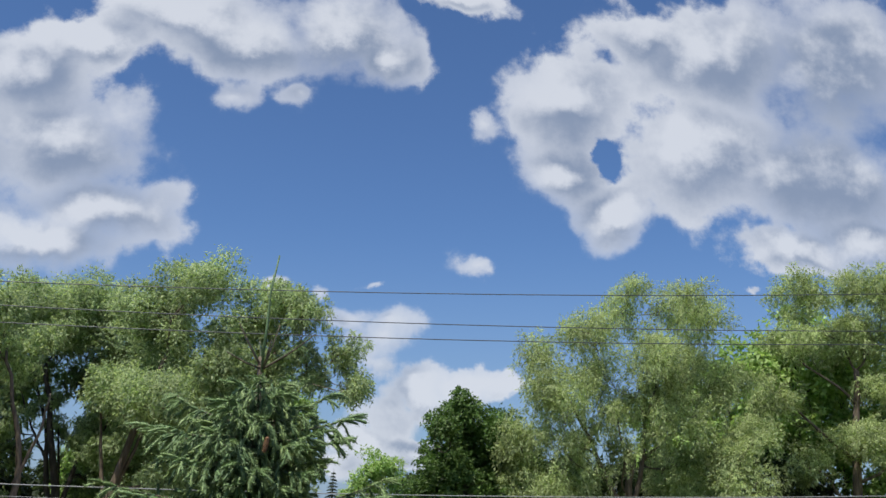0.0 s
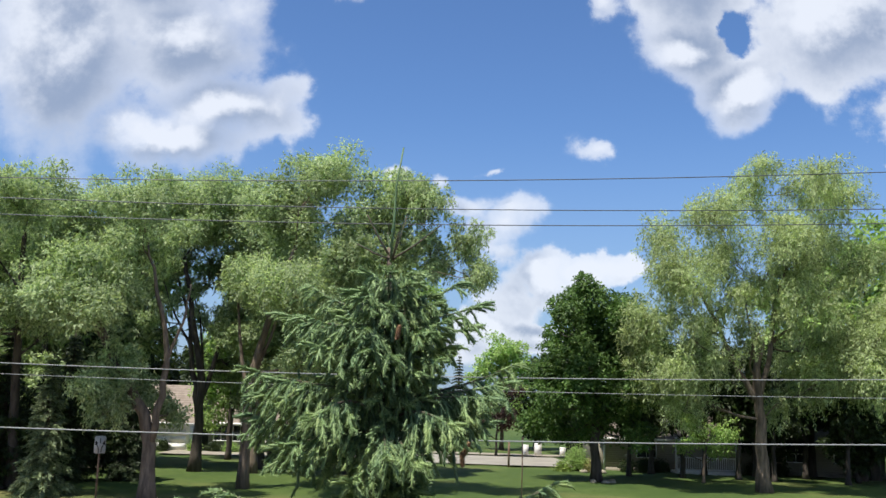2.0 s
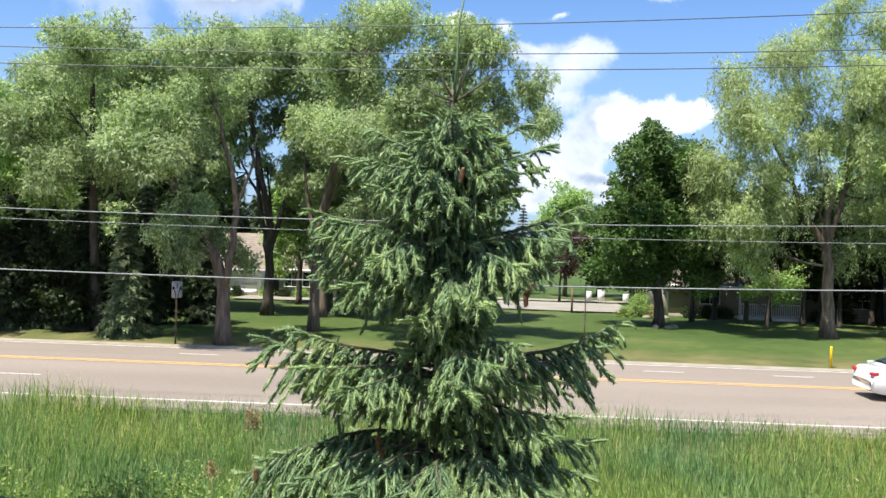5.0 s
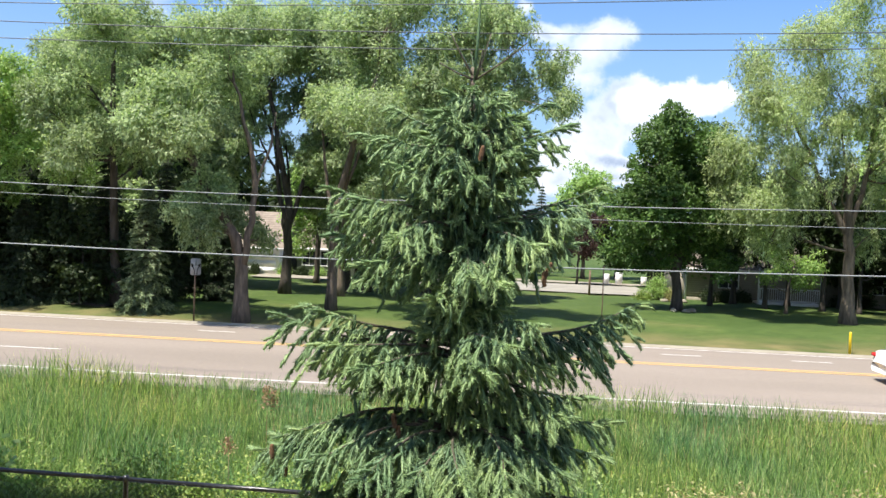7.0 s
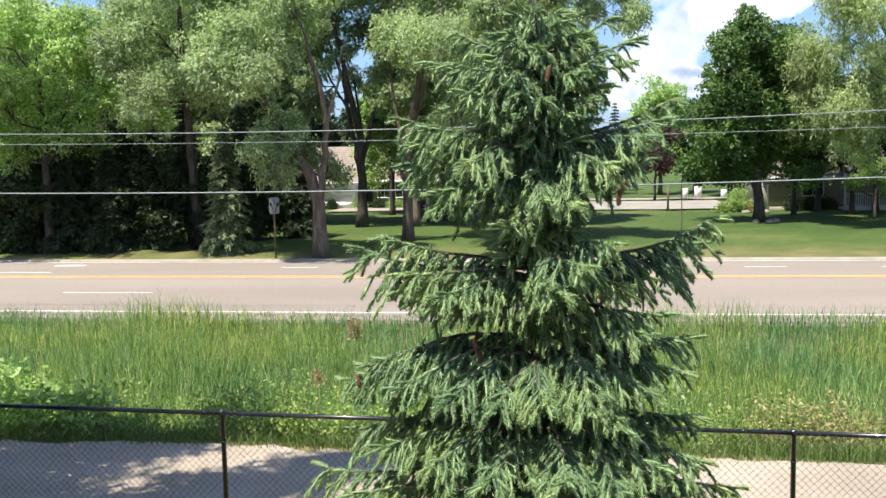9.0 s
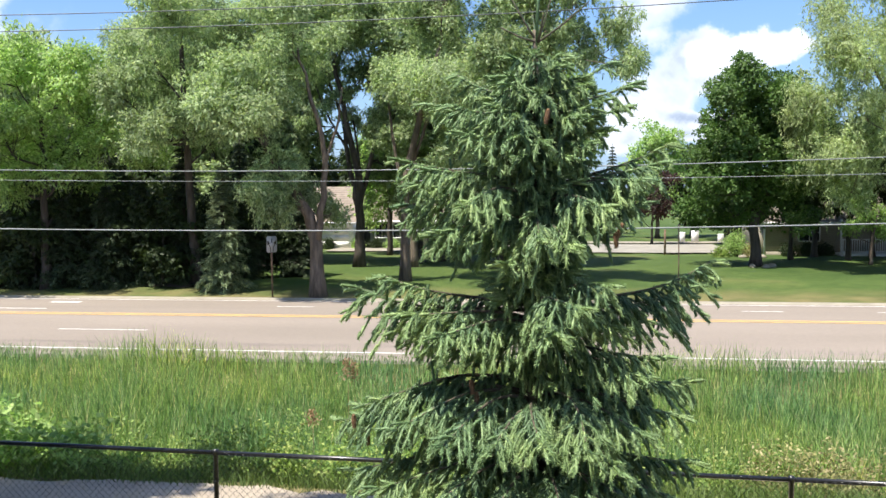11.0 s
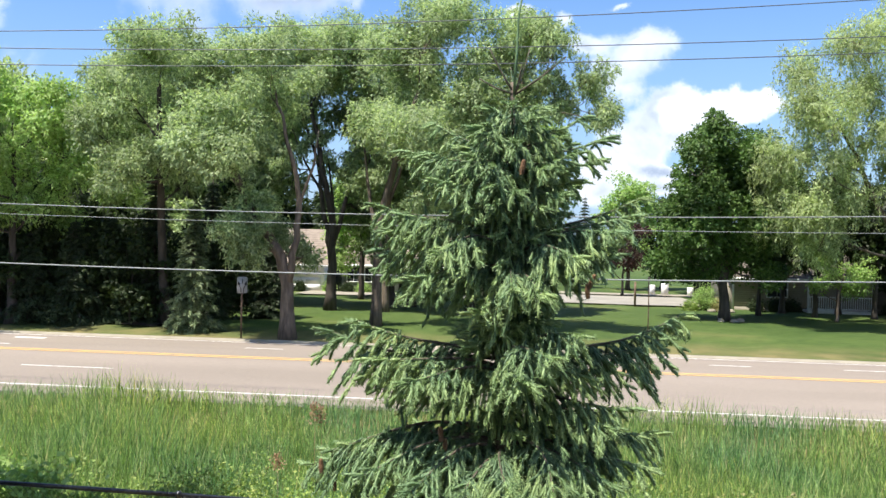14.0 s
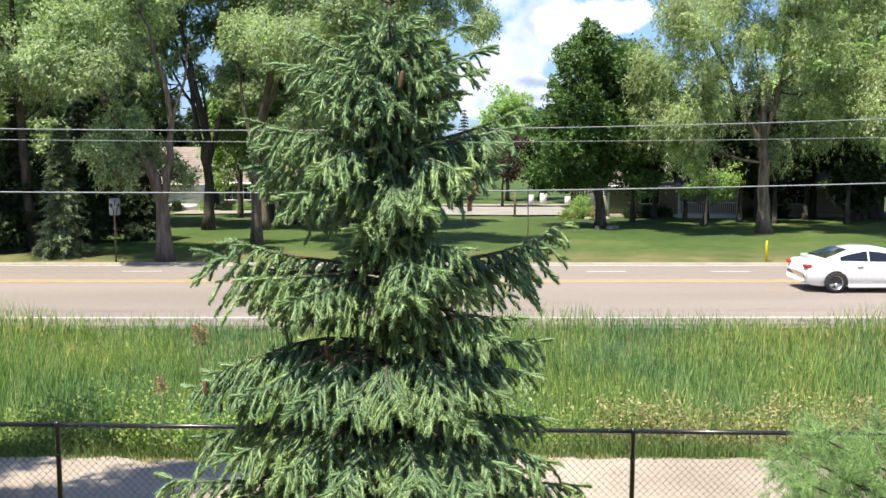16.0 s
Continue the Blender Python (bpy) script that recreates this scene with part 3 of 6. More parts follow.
def road_z(y):
    """The road falls from its crown to either side, more so to the kerb."""
    return -np.abs(y - 33) * np.where(np.asarray(y) > 33, 0.016, 0.006)


NEAR_LINE, LANE_NEAR, CENTRE, LANE_FAR, KERB = 26.15, 29.6, 33.3, 36.35, 39.02
road = sheet("road", np.r_[[-600, -200, -90], np.arange(-60, 60.1, 3), [90, 200, 600]], np.r_[25.2, 25.35, 26, 29, 32, 33.3, 35, 37, 38.82], lambda X, Y: road_z(Y) + np.where(Y < 25.3, -0.12, 0), ASPHALT, "light grey worn asphalt four-lane road", "road")
gutter = sheet("kerb_gutter", np.r_[[-600, -200, -90], np.arange(-60, 60.1, 3), [90, 200, 600]], np.r_[38.82, 38.822, 38.98, 39.02, 39.06, 39.20, 39.22], lambda X, Y: np.select([Y < 38.821, Y < 39.0, Y < 39.04, Y < 39.21], [-0.095, -0.10, -0.05, -0.03], -0.06), CONCRETE, "pale concrete kerb with a flat gutter pan", "kerb")


def stripe(name, x0, x1, y, w, mat, label, group=""):
    g = Geo()
    z = float(road_z(y)) + 0.005
    n = max(1, int((x1 - x0) / 3))
    for i in range(n):
        a, b = x0 + (x1 - x0) * i / n, x0 + (x1 - x0) * (i + 1) / n
        g.add([(a, y - w / 2, z), (b, y - w / 2, z), (b, y + w / 2, z), (a, y + w / 2, z)], [(0, 1, 2, 3)])
    me = g.mesh(name, [mat])
    return tagged(new(name, me), label, "road marking", group, "structure")


stripe("edge_line", -200, 200, NEAR_LINE, 0.14, WHITELINE, "solid white painted edge line on the asphalt")
stripe("edge_line", -200, 200, 38.45, 0.11, WHITELINE, "solid white painted edge line on the asphalt")
stripe("centre_line", -200, 200, CENTRE - 0.18, 0.17, ORANGELINE, "faded orange painted centre line on the asphalt", "double centre line")
stripe("centre_line", -200, 200, CENTRE + 0.22, 0.17, ORANGELINE, "faded orange painted centre line on the asphalt", "double centre line")
for k in range(-4, 1):
    stripe("lane_dash", -17.1 + 12.2 * k, -13.95 + 12.2 * k, LANE_NEAR, 0.12, WHITELINE, "white painted lane dash on the asphalt", "near lane dashes")
for x0 in (-58.0, -45.0, -33.6, -11.7, 6.1, 10.9, 23.0, 35.0):
    stripe("lane_dash", x0, x0 + 1.5, LANE_FAR, 0.12, WHITELINE, "short white painted lane dash on the asphalt", "far lane dashes")
stripe("turn_line", -27.0, -20.6, 34.8, 0.16, WHITELINE, "solid white painted turn lane line on the asphalt")
stripe("turn_arrow", -21.8, -20.5, 37.25, 0.4, WHITELINE, "white painted lane arrow stem on the asphalt")


def path_edge():
    xs, rows = np.arange(-30, 30.1, 0.25), 9
    rng = np.random.default_rng(5)
    far = 11.0 + 0.10 * np.sin(xs * 0.9) + 0.06 * rng.normal(size=len(xs)) - 0.012 * xs
    v, f = [], []
    for i, x in enumerate(xs):
        for j in range(rows):
            y = 8.75 + (far[i] - 8.75) * j / (rows - 1)
            v.append((x, y, float(ground_z(y)) + 0.03 + 0.01 * math.sin(x * 1.3 + j)))
    for i in range(len(xs) - 1):
        for j in range(rows - 1):
            f.append((i * rows + j, (i + 1) * rows + j, (i + 1) * rows + j + 1, i * rows + j + 1))
    return tagged(new("gravel_path", Geo().add(v, f).mesh("gravel_path", [GRAVEL], True)), "pinkish grey crushed stone path behind the fence", "path", kind="structure")


path_edge()


def flat_patch(name, x0, x1, y0, y1, mat, label, category, wob=0.15):
    xs = np.linspace(x0, x1, 24)
    v, f = [], []
    for i, x in enumerate(xs):
        a, b = y0 + wob * math.sin(x * 0.8), y1 + wob * math.cos(x * 0.5)
        for j in range(6):
            y = a + (b - a) * j / 5
            v.append((x, y, float(ground_z(y)) + 0.09))
    for i in range(len(xs) - 1):
        for j in range(5):
            f.append((i * 6 + j, (i + 1) * 6 + j, (i + 1) * 6 + j + 1, i * 6 + j + 1))
    return tagged(new(name, Geo().add(v, f).mesh(name, [mat], True)), label, category, kind="structure")


flat_patch("parking_lane", -9, 11.3, 69.2, 82, LOTASPHALT, "grey asphalt lane beyond the lawn", "lane")
flat_patch("verge_walk", -8, 22, 84.0, 87.5, CONCRETE, "pale concrete walk beyond the asphalt lane", "walk")
# dark sheet laid on the lawn where the belt's shade falls
flat_patch("belt_shade_patch", -60, -17.8, 42.2, 56, SHADESOIL, "dark soil patch under the tree belt, with shade in its colour", "ground", 0.5)
flat_patch("driveway", -19, -10.5, 70.5, 75.8, CONCRETE, "pale concrete driveway before a white garage", "driveway")

# the wall of the house from whose upper floor one looks out, behind the eye
g = Geo()
box(g, -9, 9, -1.6, -1.3, 1.0, 7.2, 0)
tagged(new("wall_south", g.mesh("wall_south", [HOUSEWALL])), "pale lap siding house wall", "wall", kind="structure")

# ---- overhead wires ----


# height over the middle, slope and curve of each wire, as it hangs between the poles
POWER = [(10.08, 0.042, 0.0012), (9.34, 0.022, 0.0012), (8.935, 0.024, 0.0012)]
CABLES = [(5.09, 0.0125, 0.0011), (4.78, 0.004, 0.0007), (3.54, 0.0107, 0.0008)]


def wire_z(hung, x):
    return hung[0] + hung[1] * x + hung[2] * x * x


def wire(name, hung, radius, mat, label):
    g = Geo()
    xs = np.linspace(-46, 46, 47)
    tube(g, np.stack([xs, np.full_like(xs, 24.0), wire_z(hung, xs)], 1), radius, 6)
    return tagged(new(name, g.mesh(name, [mat], True)), label, "wire", "overhead wires along the road")


for hung in POWER:
    wire("power_wire", hung, 0.0125, WIRE, "thin dark overhead power wire beside the road")
wire("cable", CABLES[0], 0.014, CABLE, "grey overhead communication cable beside the road")
wire("cable", CABLES[1], 0.008, CABLE, "thin grey overhead communication cable beside the road")
wire("cable", CABLES[2], 0.019, CABLE, "thick pale overhead communication cable beside the road")

# ---- black chain-link fence ----
FENCE_Y, FENCE_TOP, FENCE_BASE, SPAN = 8.0, 2.215, 1.04, 2.46


def rail_z(x):
    return FENCE_TOP - 0.014 * (x + 0.7)


def chain_link_fence():
    fence = thing("chain_link_fence", (0, FENCE_Y, FENCE_BASE), "black coated chain-link fence beside the gravel path", "fence")
    first = -3.13 - 2 * SPAN
    for k in range(8):
        x = first + k * SPAN
        h = rail_z(x) - FENCE_BASE
        g = Geo()
        lathe(g, [(0.0, 0.0), (0.022, 0.0), (0.022, h - 0.02), (0.03, h - 0.02), (0.03, h + 0.012), (0.024, h + 0.03), (0.0, h + 0.036)], 12)
        part("post", g, fence, mats=[BLACKCOAT], at=Matrix.Translation((x, 0, 0)))
        lathe_band = Geo()
        lathe(lathe_band, [(0.0235, h * 0.78), (0.0255, h * 0.78), (0.0255, h * 0.78 + 0.015), (0.0235, h * 0.78 + 0.015)], 10)
        part("tie_band", lathe_band, fence, mats=[BLACKCOAT], at=Matrix.Translation((x, 0, 0)))
        if k == 7:
            break
        xa, xb = x, x + SPAN
        g = Geo()
        tube(g, [(xa, 0, rail_z(xa) - FENCE_BASE), ((xa + xb) / 2, 0, rail_z((xa + xb) / 2) - FENCE_BASE), (xb, 0, rail_z(xb) - FENCE_BASE)], 0.0205, 10)
        rail = part("top_rail", g, fence, mats=[BLACKCOAT])
        for p in rail.data.polygons:
            p.use_smooth = True
        g = Geo()
        pitch, lo = 0.032, 0.04
        n = int(SPAN / pitch)
        step = SPAN / n
        hi = rail_z((xa + xb) / 2) - FENCE_BASE + 0.025
        rows = int((hi - lo) / step)
        # zigzag wires, each hooked into its neighbour
        for i in range(n):
            zs = lo + np.arange(rows + 1) * step
            xs = xa + (i + 0.5) * step + np.where((np.arange(rows + 1) + i) % 2 == 0, -0.5, 0.5) * (step + 0.003)
            ys = np.where(np.arange(rows + 1) % 2 == 0, -0.026, -0.023)
            tube(g, np.stack([xs, ys, zs + 0.0005 * i % 0.003], 1), 0.0021, 3)
        part("mesh_panel", g, fence, "black diamond wire mesh", mats=[BLACKCOAT])
    return fence


chain_link_fence()

# ---- cattail marsh and weeds between path and road ----


def blades(name, n, xr, yr, height, width, mat, label, seed, lean=0.27, thin=None, category="reeds"):
    rng = np.random.default_rng(seed)
    x, y = rng.uniform(*xr, n), rng.uniform(*yr, n)
    if thin is not None:
        keep = rng.uniform(0, 1, n) < thin(x, y)
        x, y = x[keep], y[keep]
    n = len(x)
    z = rough_ground(x, y) - 0.03
    tuft = 0.82 + 0.18 * np.sin(x * 1.1 + 2 * np.sin(y * 0.7)) * np.cos(y * 1.3 + x * 0.3)
    h = height(x, y) * tuft * rng.uniform(0.58, 1.10, n)
    a = rng.normal(0, 0.7, n)
    side = np.stack([np.cos(a), np.sin(a), 0 * a], 1)
    d = np.stack([rng.normal(0.0, 1, n), rng.normal(0, 1, n), 0 * a], 1) * lean
    w = (width * rng.uniform(0.6, 1.3, n))[:, None] / 2
    base = np.stack([x, y, z], 1)
    hh = h[:, None]
    up = np.array([0, 0, 1.0])
    mid = base + up * hh * 0.55 + d * hh * 0.22
    top = base + up * hh * (1 - 0.12 * np.linalg.norm(d, axis=1)[:, None]) + d * hh * 0.75
    v = np.stack([base - side * w, base + side * w, mid + side * w * 0.85, mid - side * w * 0.85, top], 1).reshape(-1, 3)
    q = np.arange(n)[:, None] * 5
    g = Geo().add(v, np.concatenate([q + [0, 1, 2], q + [0, 2, 3], q + [3, 2, 4]]))
    return tagged(new(name, g.mesh(name, [mat])), label, category, kind="stuff")


def reed_height(x, y):
    return np.interp(y, [12.5, 14, 16, 20, 24, 25.4], [0.7, 1.15, 1.55, 1.6, 1.45, 0.5]) + 0.10 * np.sin(x * 0.45 + 1) + 0.12 * np.sin(x * 0.17 + y * 0.5) + 0.28 * np.exp(-((x + 10) / 3.5) ** 2) + 0.22 * np.exp(-((x - 4.2) / 0.8) ** 2) + 0.2 * np.exp(-((x - 8.6) / 0.7) ** 2)


blades("cattails", 95000, (-26, 22), (14.0, 25.0), reed_height, 0.0165, CATTAIL, "dense green cattail blades in the wet ditch", 3, thin=lambda x, y: np.clip(1.0 - 0.35 * (y > 22), 0, 1), category="cattails")
blades("grass_verge", 26000, (-14, 12), (11.0, 13.6), lambda x, y: 0.28 + 0.25 * (y - 11) / 2.5 + 0 * x, 0.010, GRASS, "long uncut green grass beside the gravel path", 4, lean=0.5, category="grass")
blades("road_verge", 16000, (-30, 30), (24.6, 25.6), lambda x, y: 0.35 + 0 * x, 0.012, GRASS, "rough grass along the road edge", 6, lean=0.5, category="grass")


def weeds(name, spots, mat, label, seed, leaf=(0.10, 0.055), count=900):
    """Bushy broad-leaved plants: many stems with leaves, in a low uneven bank."""
    rng = np.random.default_rng(seed)
    g = Geo()
    for x, y, r, h in spots:
        z0 = float(ground_z(y)) - 0.02
        stems = int(26 * r)
        for _ in range(stems):
            a, rr = rng.uniform(0, 2 * np.pi), r * rng.uniform(0, 1) ** 0.6
            foot = np.array([x + rr * math.cos(a), y + 0.7 * rr * math.sin(a), z0])
            foot[2] = float(ground_z(foot[1])) - 0.02
            top = foot + np.array([rng.normal() * 0.15, rng.normal() * 0.15, h * (1 - 0.55 * (rr / r) ** 2) * rng.uniform(0.7, 1.15)])
            tube(g, [foot, (foot + top) / 2 + rng.normal(size=3) * 0.03, top], [0.006, 0.005, 0.002], 3)
            n = int(count * r / stems)
            t = rng.uniform(0.15, 1.0, n)[:, None]
            at = foot + (top - foot) * t + rng.normal(size=(n, 3)) * np.array([0.10, 0.10, 0.05])
            leaves(g, rng, at, rng.normal(size=(n, 3)) + np.array([0, -0.2, 0.1]), *leaf)
    return tagged(new(name, g.mesh(name, [mat])), label, "weeds", kind="stuff")


rw = np.random.default_rng(11)
weeds("roadside_weeds", [(x, 12.6 + rw.uniform(-0.6, 1.3), rw.uniform(0.45, 0.8), rw.uniform(0.75, 1.15)) for x in np.arange(-13, 3.2, 0.42)], WEED, "bright yellow-green broad-leaved weeds along the ditch", 21, (0.055, 0.034), 1500)
weeds("seeding_weeds", [(x, 12.7 + rw.uniform(-0.5, 1.4), rw.uniform(0.4, 0.7), rw.uniform(0.75, 1.15)) for x in np.arange(2.6, 13, 0.42)], OLIVE, "olive and tan seeding weeds along the ditch", 22, (0.065, 0.03), 1500)
weeds("ditch_shrub", [(-7.9, 12.0, 1.1, 1.15), (-6.8, 11.8, 0.8, 0.8), (-9.2, 12.1, 1.2, 1.4)], FRESH, "leafy green shrub growing beside the gravel path", 23, (0.11, 0.07), 1900)

# ---- large trees beyond the road ----
W1 = [(-19.1, 40.7, 10.4, 1.81), (-16.9, 40.7, 12.3, 1.81), (-13.5, 38.4, 9.9, 1.82), (-13.0, 38.4, 7.8, 1.71), (-16.4, 40.4, 7.4, 1.31), (-18.3, 40.1, 7.3, 1.43), (-12.2, 39.9, 11.9, 1.77), (-14.7, 39.0, 8.4, 1.62), (-19.9, 39.8, 8.8, 1.41), (-12.7, 39.8, 5.9, 0.94), (-13.1, 39.2, 4.8, 0.9), (-11.9, 39.3, 5.0, 0.8), (-12.3, 39.3, 3.9, 0.7), (-11.5, 40.4, 4.4, 0.7), (-12.6, 40.6, 4.6, 0.8), (-11.1, 42.5, 3.6, 0.65),
      (-12.9, 41.3, 8.9, 0.86), (-12.6, 42.1, 10.5, 1.00), (-13.3, 41.7, 4.4, 0.74)]
W2 = [(-14.2, 55.2, 14.4, 2.78), (-11.6, 55.2, 15.0, 2.61), (-9.4, 52.9, 12.8, 2.35), (-15.6, 52.9, 14.6, 2.19), (-8.4, 54.9, 10.2, 2.11), (-12.7, 54.6, 13.7, 1.78), (-17.7, 54.4, 14.2, 2.26), (-9.7, 53.5, 7.5, 1.58), (-7.2, 54.3, 6.0, 1.45), (-21.9, 54.3, 13.8, 2.25), (-24.9, 54.2, 13.2, 2.25), (-19.9, 53.1, 14.6, 1.57),
      (-10.8, 56.7, 8.5, 1.51), (-15.7, 57.3, 7.5, 0.88), (-14.9, 56.3, 11.9, 1.1), (-12.4, 57.1, 11.6, 1.1), (-13.6, 56.8, 10.4, 0.7), (-13.2, 55.0, 9.0, 0.55), (-14.7, 55.2, 9.6, 0.6), (-12.0, 55.0, 8.0, 0.55), (-15.3, 55.0, 8.6, 0.7), (-11.3, 55.2, 7.2, 0.5), (-11.4, 56.4, 9.4, 0.9), (-11.6, 57.3, 6.1, 1.36), (-9.0, 55.7, 5.3, 1.32), (-8.4, 57.9, 8.1, 1.88), (-10.1, 56.4, 3.9, 1.20)]
W3 = [(-6.8, 45.7, 13.1, 2.30), (-5.0, 45.7, 14.6, 1.89), (-4.3, 43.4, 10.9, 2.18), (-5.8, 43.4, 9.1, 1.93), (-2.5, 45.4, 13.4, 1.75), (-1.1, 45.1, 14.3, 1.34), (-2.3, 44.9, 10.1, 2.00), (-3.8, 44.0, 7.4, 1.69), (1.9, 44.5, 12.1, 1.05), (2.3, 44.5, 10.3, 1.00), (0.8, 44.5, 11.1, 0.69), (-0.1, 44.8, 13.5, 1.19), (-8.2, 44.8, 9.7, 1.59), (-5.4, 44.7, 6.3, 1.32), (-1.5, 45.2, 11.7, 1.2), (-0.3, 45.0, 11.9, 0.85), (-3.6, 45.5, 12.3, 1.2), (0.3, 44.7, 10.6, 0.6)]
WB = [(-22.7, 40.0, 9.6, 1.90), (-25.0, 41.9, 7.5, 1.86), (-22.0, 41.7, 7.7, 1.60), (-25.1, 40.4, 10.2, 1.67), (-23.4, 41.0, 5.4, 1.58), (-25.8, 40.9, 5.1, 1.45), (-20.0, 41.4, 6.4, 1.47), (-26.9, 39.8, 7.4, 2.12), (-28.6, 41.9, 10.7, 1.98)]
WR = [(18.1, 51.3, 16.8, 1.67), (20.9, 52.1, 16.8, 1.70), (23.3, 51.7, 16.4, 1.68), (15.5, 52.3, 15.1, 1.70), (13.2, 52.3, 14.1, 1.18), (13.4, 50.9, 11.7, 1.96), (12.0, 50.7, 8.9, 1.44), (12.8, 52.9, 6.4, 1.57), (16.5, 51.4, 12.8, 1.67), (19.0, 51.3, 13.8, 1.88), (22.6, 53.3, 13.9, 1.96), (21.0, 51.9, 10.8, 1.69), (25.0, 52.9, 12.7, 1.72), (24.4, 51.9, 9.7, 1.54), (21.7, 52.4, 7.2, 1.61), (23.3, 51.1, 6.8, 1.57), (14.7, 52.4, 6.8, 1.24), (13.8, 53.0, 4.6, 1.19), (20.6, 51.6, 12.4, 1.6), (16.8, 52.0, 10.8, 0.9), (18.2, 51.6, 11.6, 1.0), (19.7, 52.2, 9.6, 0.85), (15.5, 51.8, 8.4, 0.9), (17.5, 52.4, 8.8, 0.8), (16.3, 52.0, 9.8, 0.8), (19.0, 51.8, 10.7, 0.85)]
WR_LOW = [(14.6, 51.8, 5.1, 1.38), (13.7, 52.6, 6.6, 1.40), (12.3, 52.2, 8.1, 1.24), (15.3, 52.8, 7.3, 1.25), (21.2, 52.8, 7.9, 1.56), (23.0, 51.4, 8.1, 1.82), (21.8, 51.2, 6.0, 1.37), (24.7, 53.4, 5.8, 1.42), (12.3, 51.9, 5.7, 0.98), (14.1, 52.4, 10.9, 1.55), (19.9, 53.4, 4.8, 0.82), (13.6, 52.4, 9.1, 1.24)]
GR = [(33.4, 58.0, 19.9, 2.06), (37.9, 59.9, 20.8, 2.13), (35.8, 59.7, 17.2, 2.30), (31.3, 58.4, 16.4, 1.55), (38.6, 59.0, 17.3, 2.44), (37.6, 58.9, 13.8, 1.57), (42.6, 59.4, 20.0, 2.81), (42.7, 59.8, 15.3, 2.83), (30.5, 57.9, 12.9, 1.54), (35.6, 57.8, 9.9, 2.05), (33.5, 59.9, 8.5, 1.77), (39.4, 58.8, 9.8, 2.44)]
MP = [(9.7, 56.3, 10.0, 2.00), (8.3, 56.6, 7.9, 1.68), (11.3, 56.8, 7.6, 2.08), (9.0, 57.1, 5.2, 2.10), (11.4, 56.6, 4.6, 2.08), (7.5, 57.1, 4.8, 1.42), (9.1, 54.8, 11.0, 1.10), (11.7, 55.9, 9.6, 1.49), (10.1, 57.1, 3.2, 1.52), (12.4, 56.4, 6.0, 1.67), (8.1, 57.0, 2.9, 1.15), (7.9, 55.0, 9.4, 1.14),
      (9.9, 56.3, 8.2, 1.33), (12.9, 57.1, 8.0, 1.35), (6.7, 56.7, 3.1, 1.14), (12.4, 57.3, 3.0, 1.22), (7.3, 57.3, 6.5, 1.15), (9.4, 55.9, 6.9, 1.49)]

LABEL = "tall grey-green poplar on the lawn beyond the road"
POPLARS = [
    ((-10.96, 39.75, 0.1), [(-10.96, 39.75, -0.1), (-11.0, 39.8, 2.0), (-11.35, 39.8, 3.6), (-12.5, 39.8, 5.4), (-13.7, 39.8, 7.4), (-14.4, 39.8, 9.2)], 0.31, [c for c in W1 if c[0] > -15.8], BARK, 31, "tall grey-green poplar leaning over the verge by the road"),
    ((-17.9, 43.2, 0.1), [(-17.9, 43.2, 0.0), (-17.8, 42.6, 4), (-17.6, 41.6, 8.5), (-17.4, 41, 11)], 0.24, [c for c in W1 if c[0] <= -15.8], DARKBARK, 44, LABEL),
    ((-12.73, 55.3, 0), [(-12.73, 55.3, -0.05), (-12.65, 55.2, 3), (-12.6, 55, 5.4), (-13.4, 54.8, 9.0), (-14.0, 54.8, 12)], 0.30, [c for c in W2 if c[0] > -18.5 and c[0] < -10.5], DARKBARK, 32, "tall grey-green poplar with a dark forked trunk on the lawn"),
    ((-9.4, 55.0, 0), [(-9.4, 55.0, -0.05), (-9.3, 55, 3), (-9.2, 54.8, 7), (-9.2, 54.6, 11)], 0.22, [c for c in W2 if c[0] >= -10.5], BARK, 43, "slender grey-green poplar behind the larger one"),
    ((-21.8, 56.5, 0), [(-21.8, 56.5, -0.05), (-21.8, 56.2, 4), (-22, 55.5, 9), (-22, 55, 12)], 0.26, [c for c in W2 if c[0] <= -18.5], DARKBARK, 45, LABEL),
    ((-8.15, 45.3, 0.1), [(-8.15, 45.3, 0.0), (-8.1, 45.2, 5.0), (-7.2, 45, 8.5), (-6.2, 44.8, 11.5)], 0.24, [c for c in W3 if c[0] < -4.0], BARK, 33, "tall grey-green poplar with an upright trunk on the lawn"),
    ((-2.6, 46.0, 0.1), [(-2.6, 46.0, 0.0), (-2.5, 45.8, 5.0), (-2.0, 45.4, 9), (-1.3, 45.1, 12)], 0.24, [c for c in W3 if c[0] >= -4.0], BARK, 46, LABEL),
]
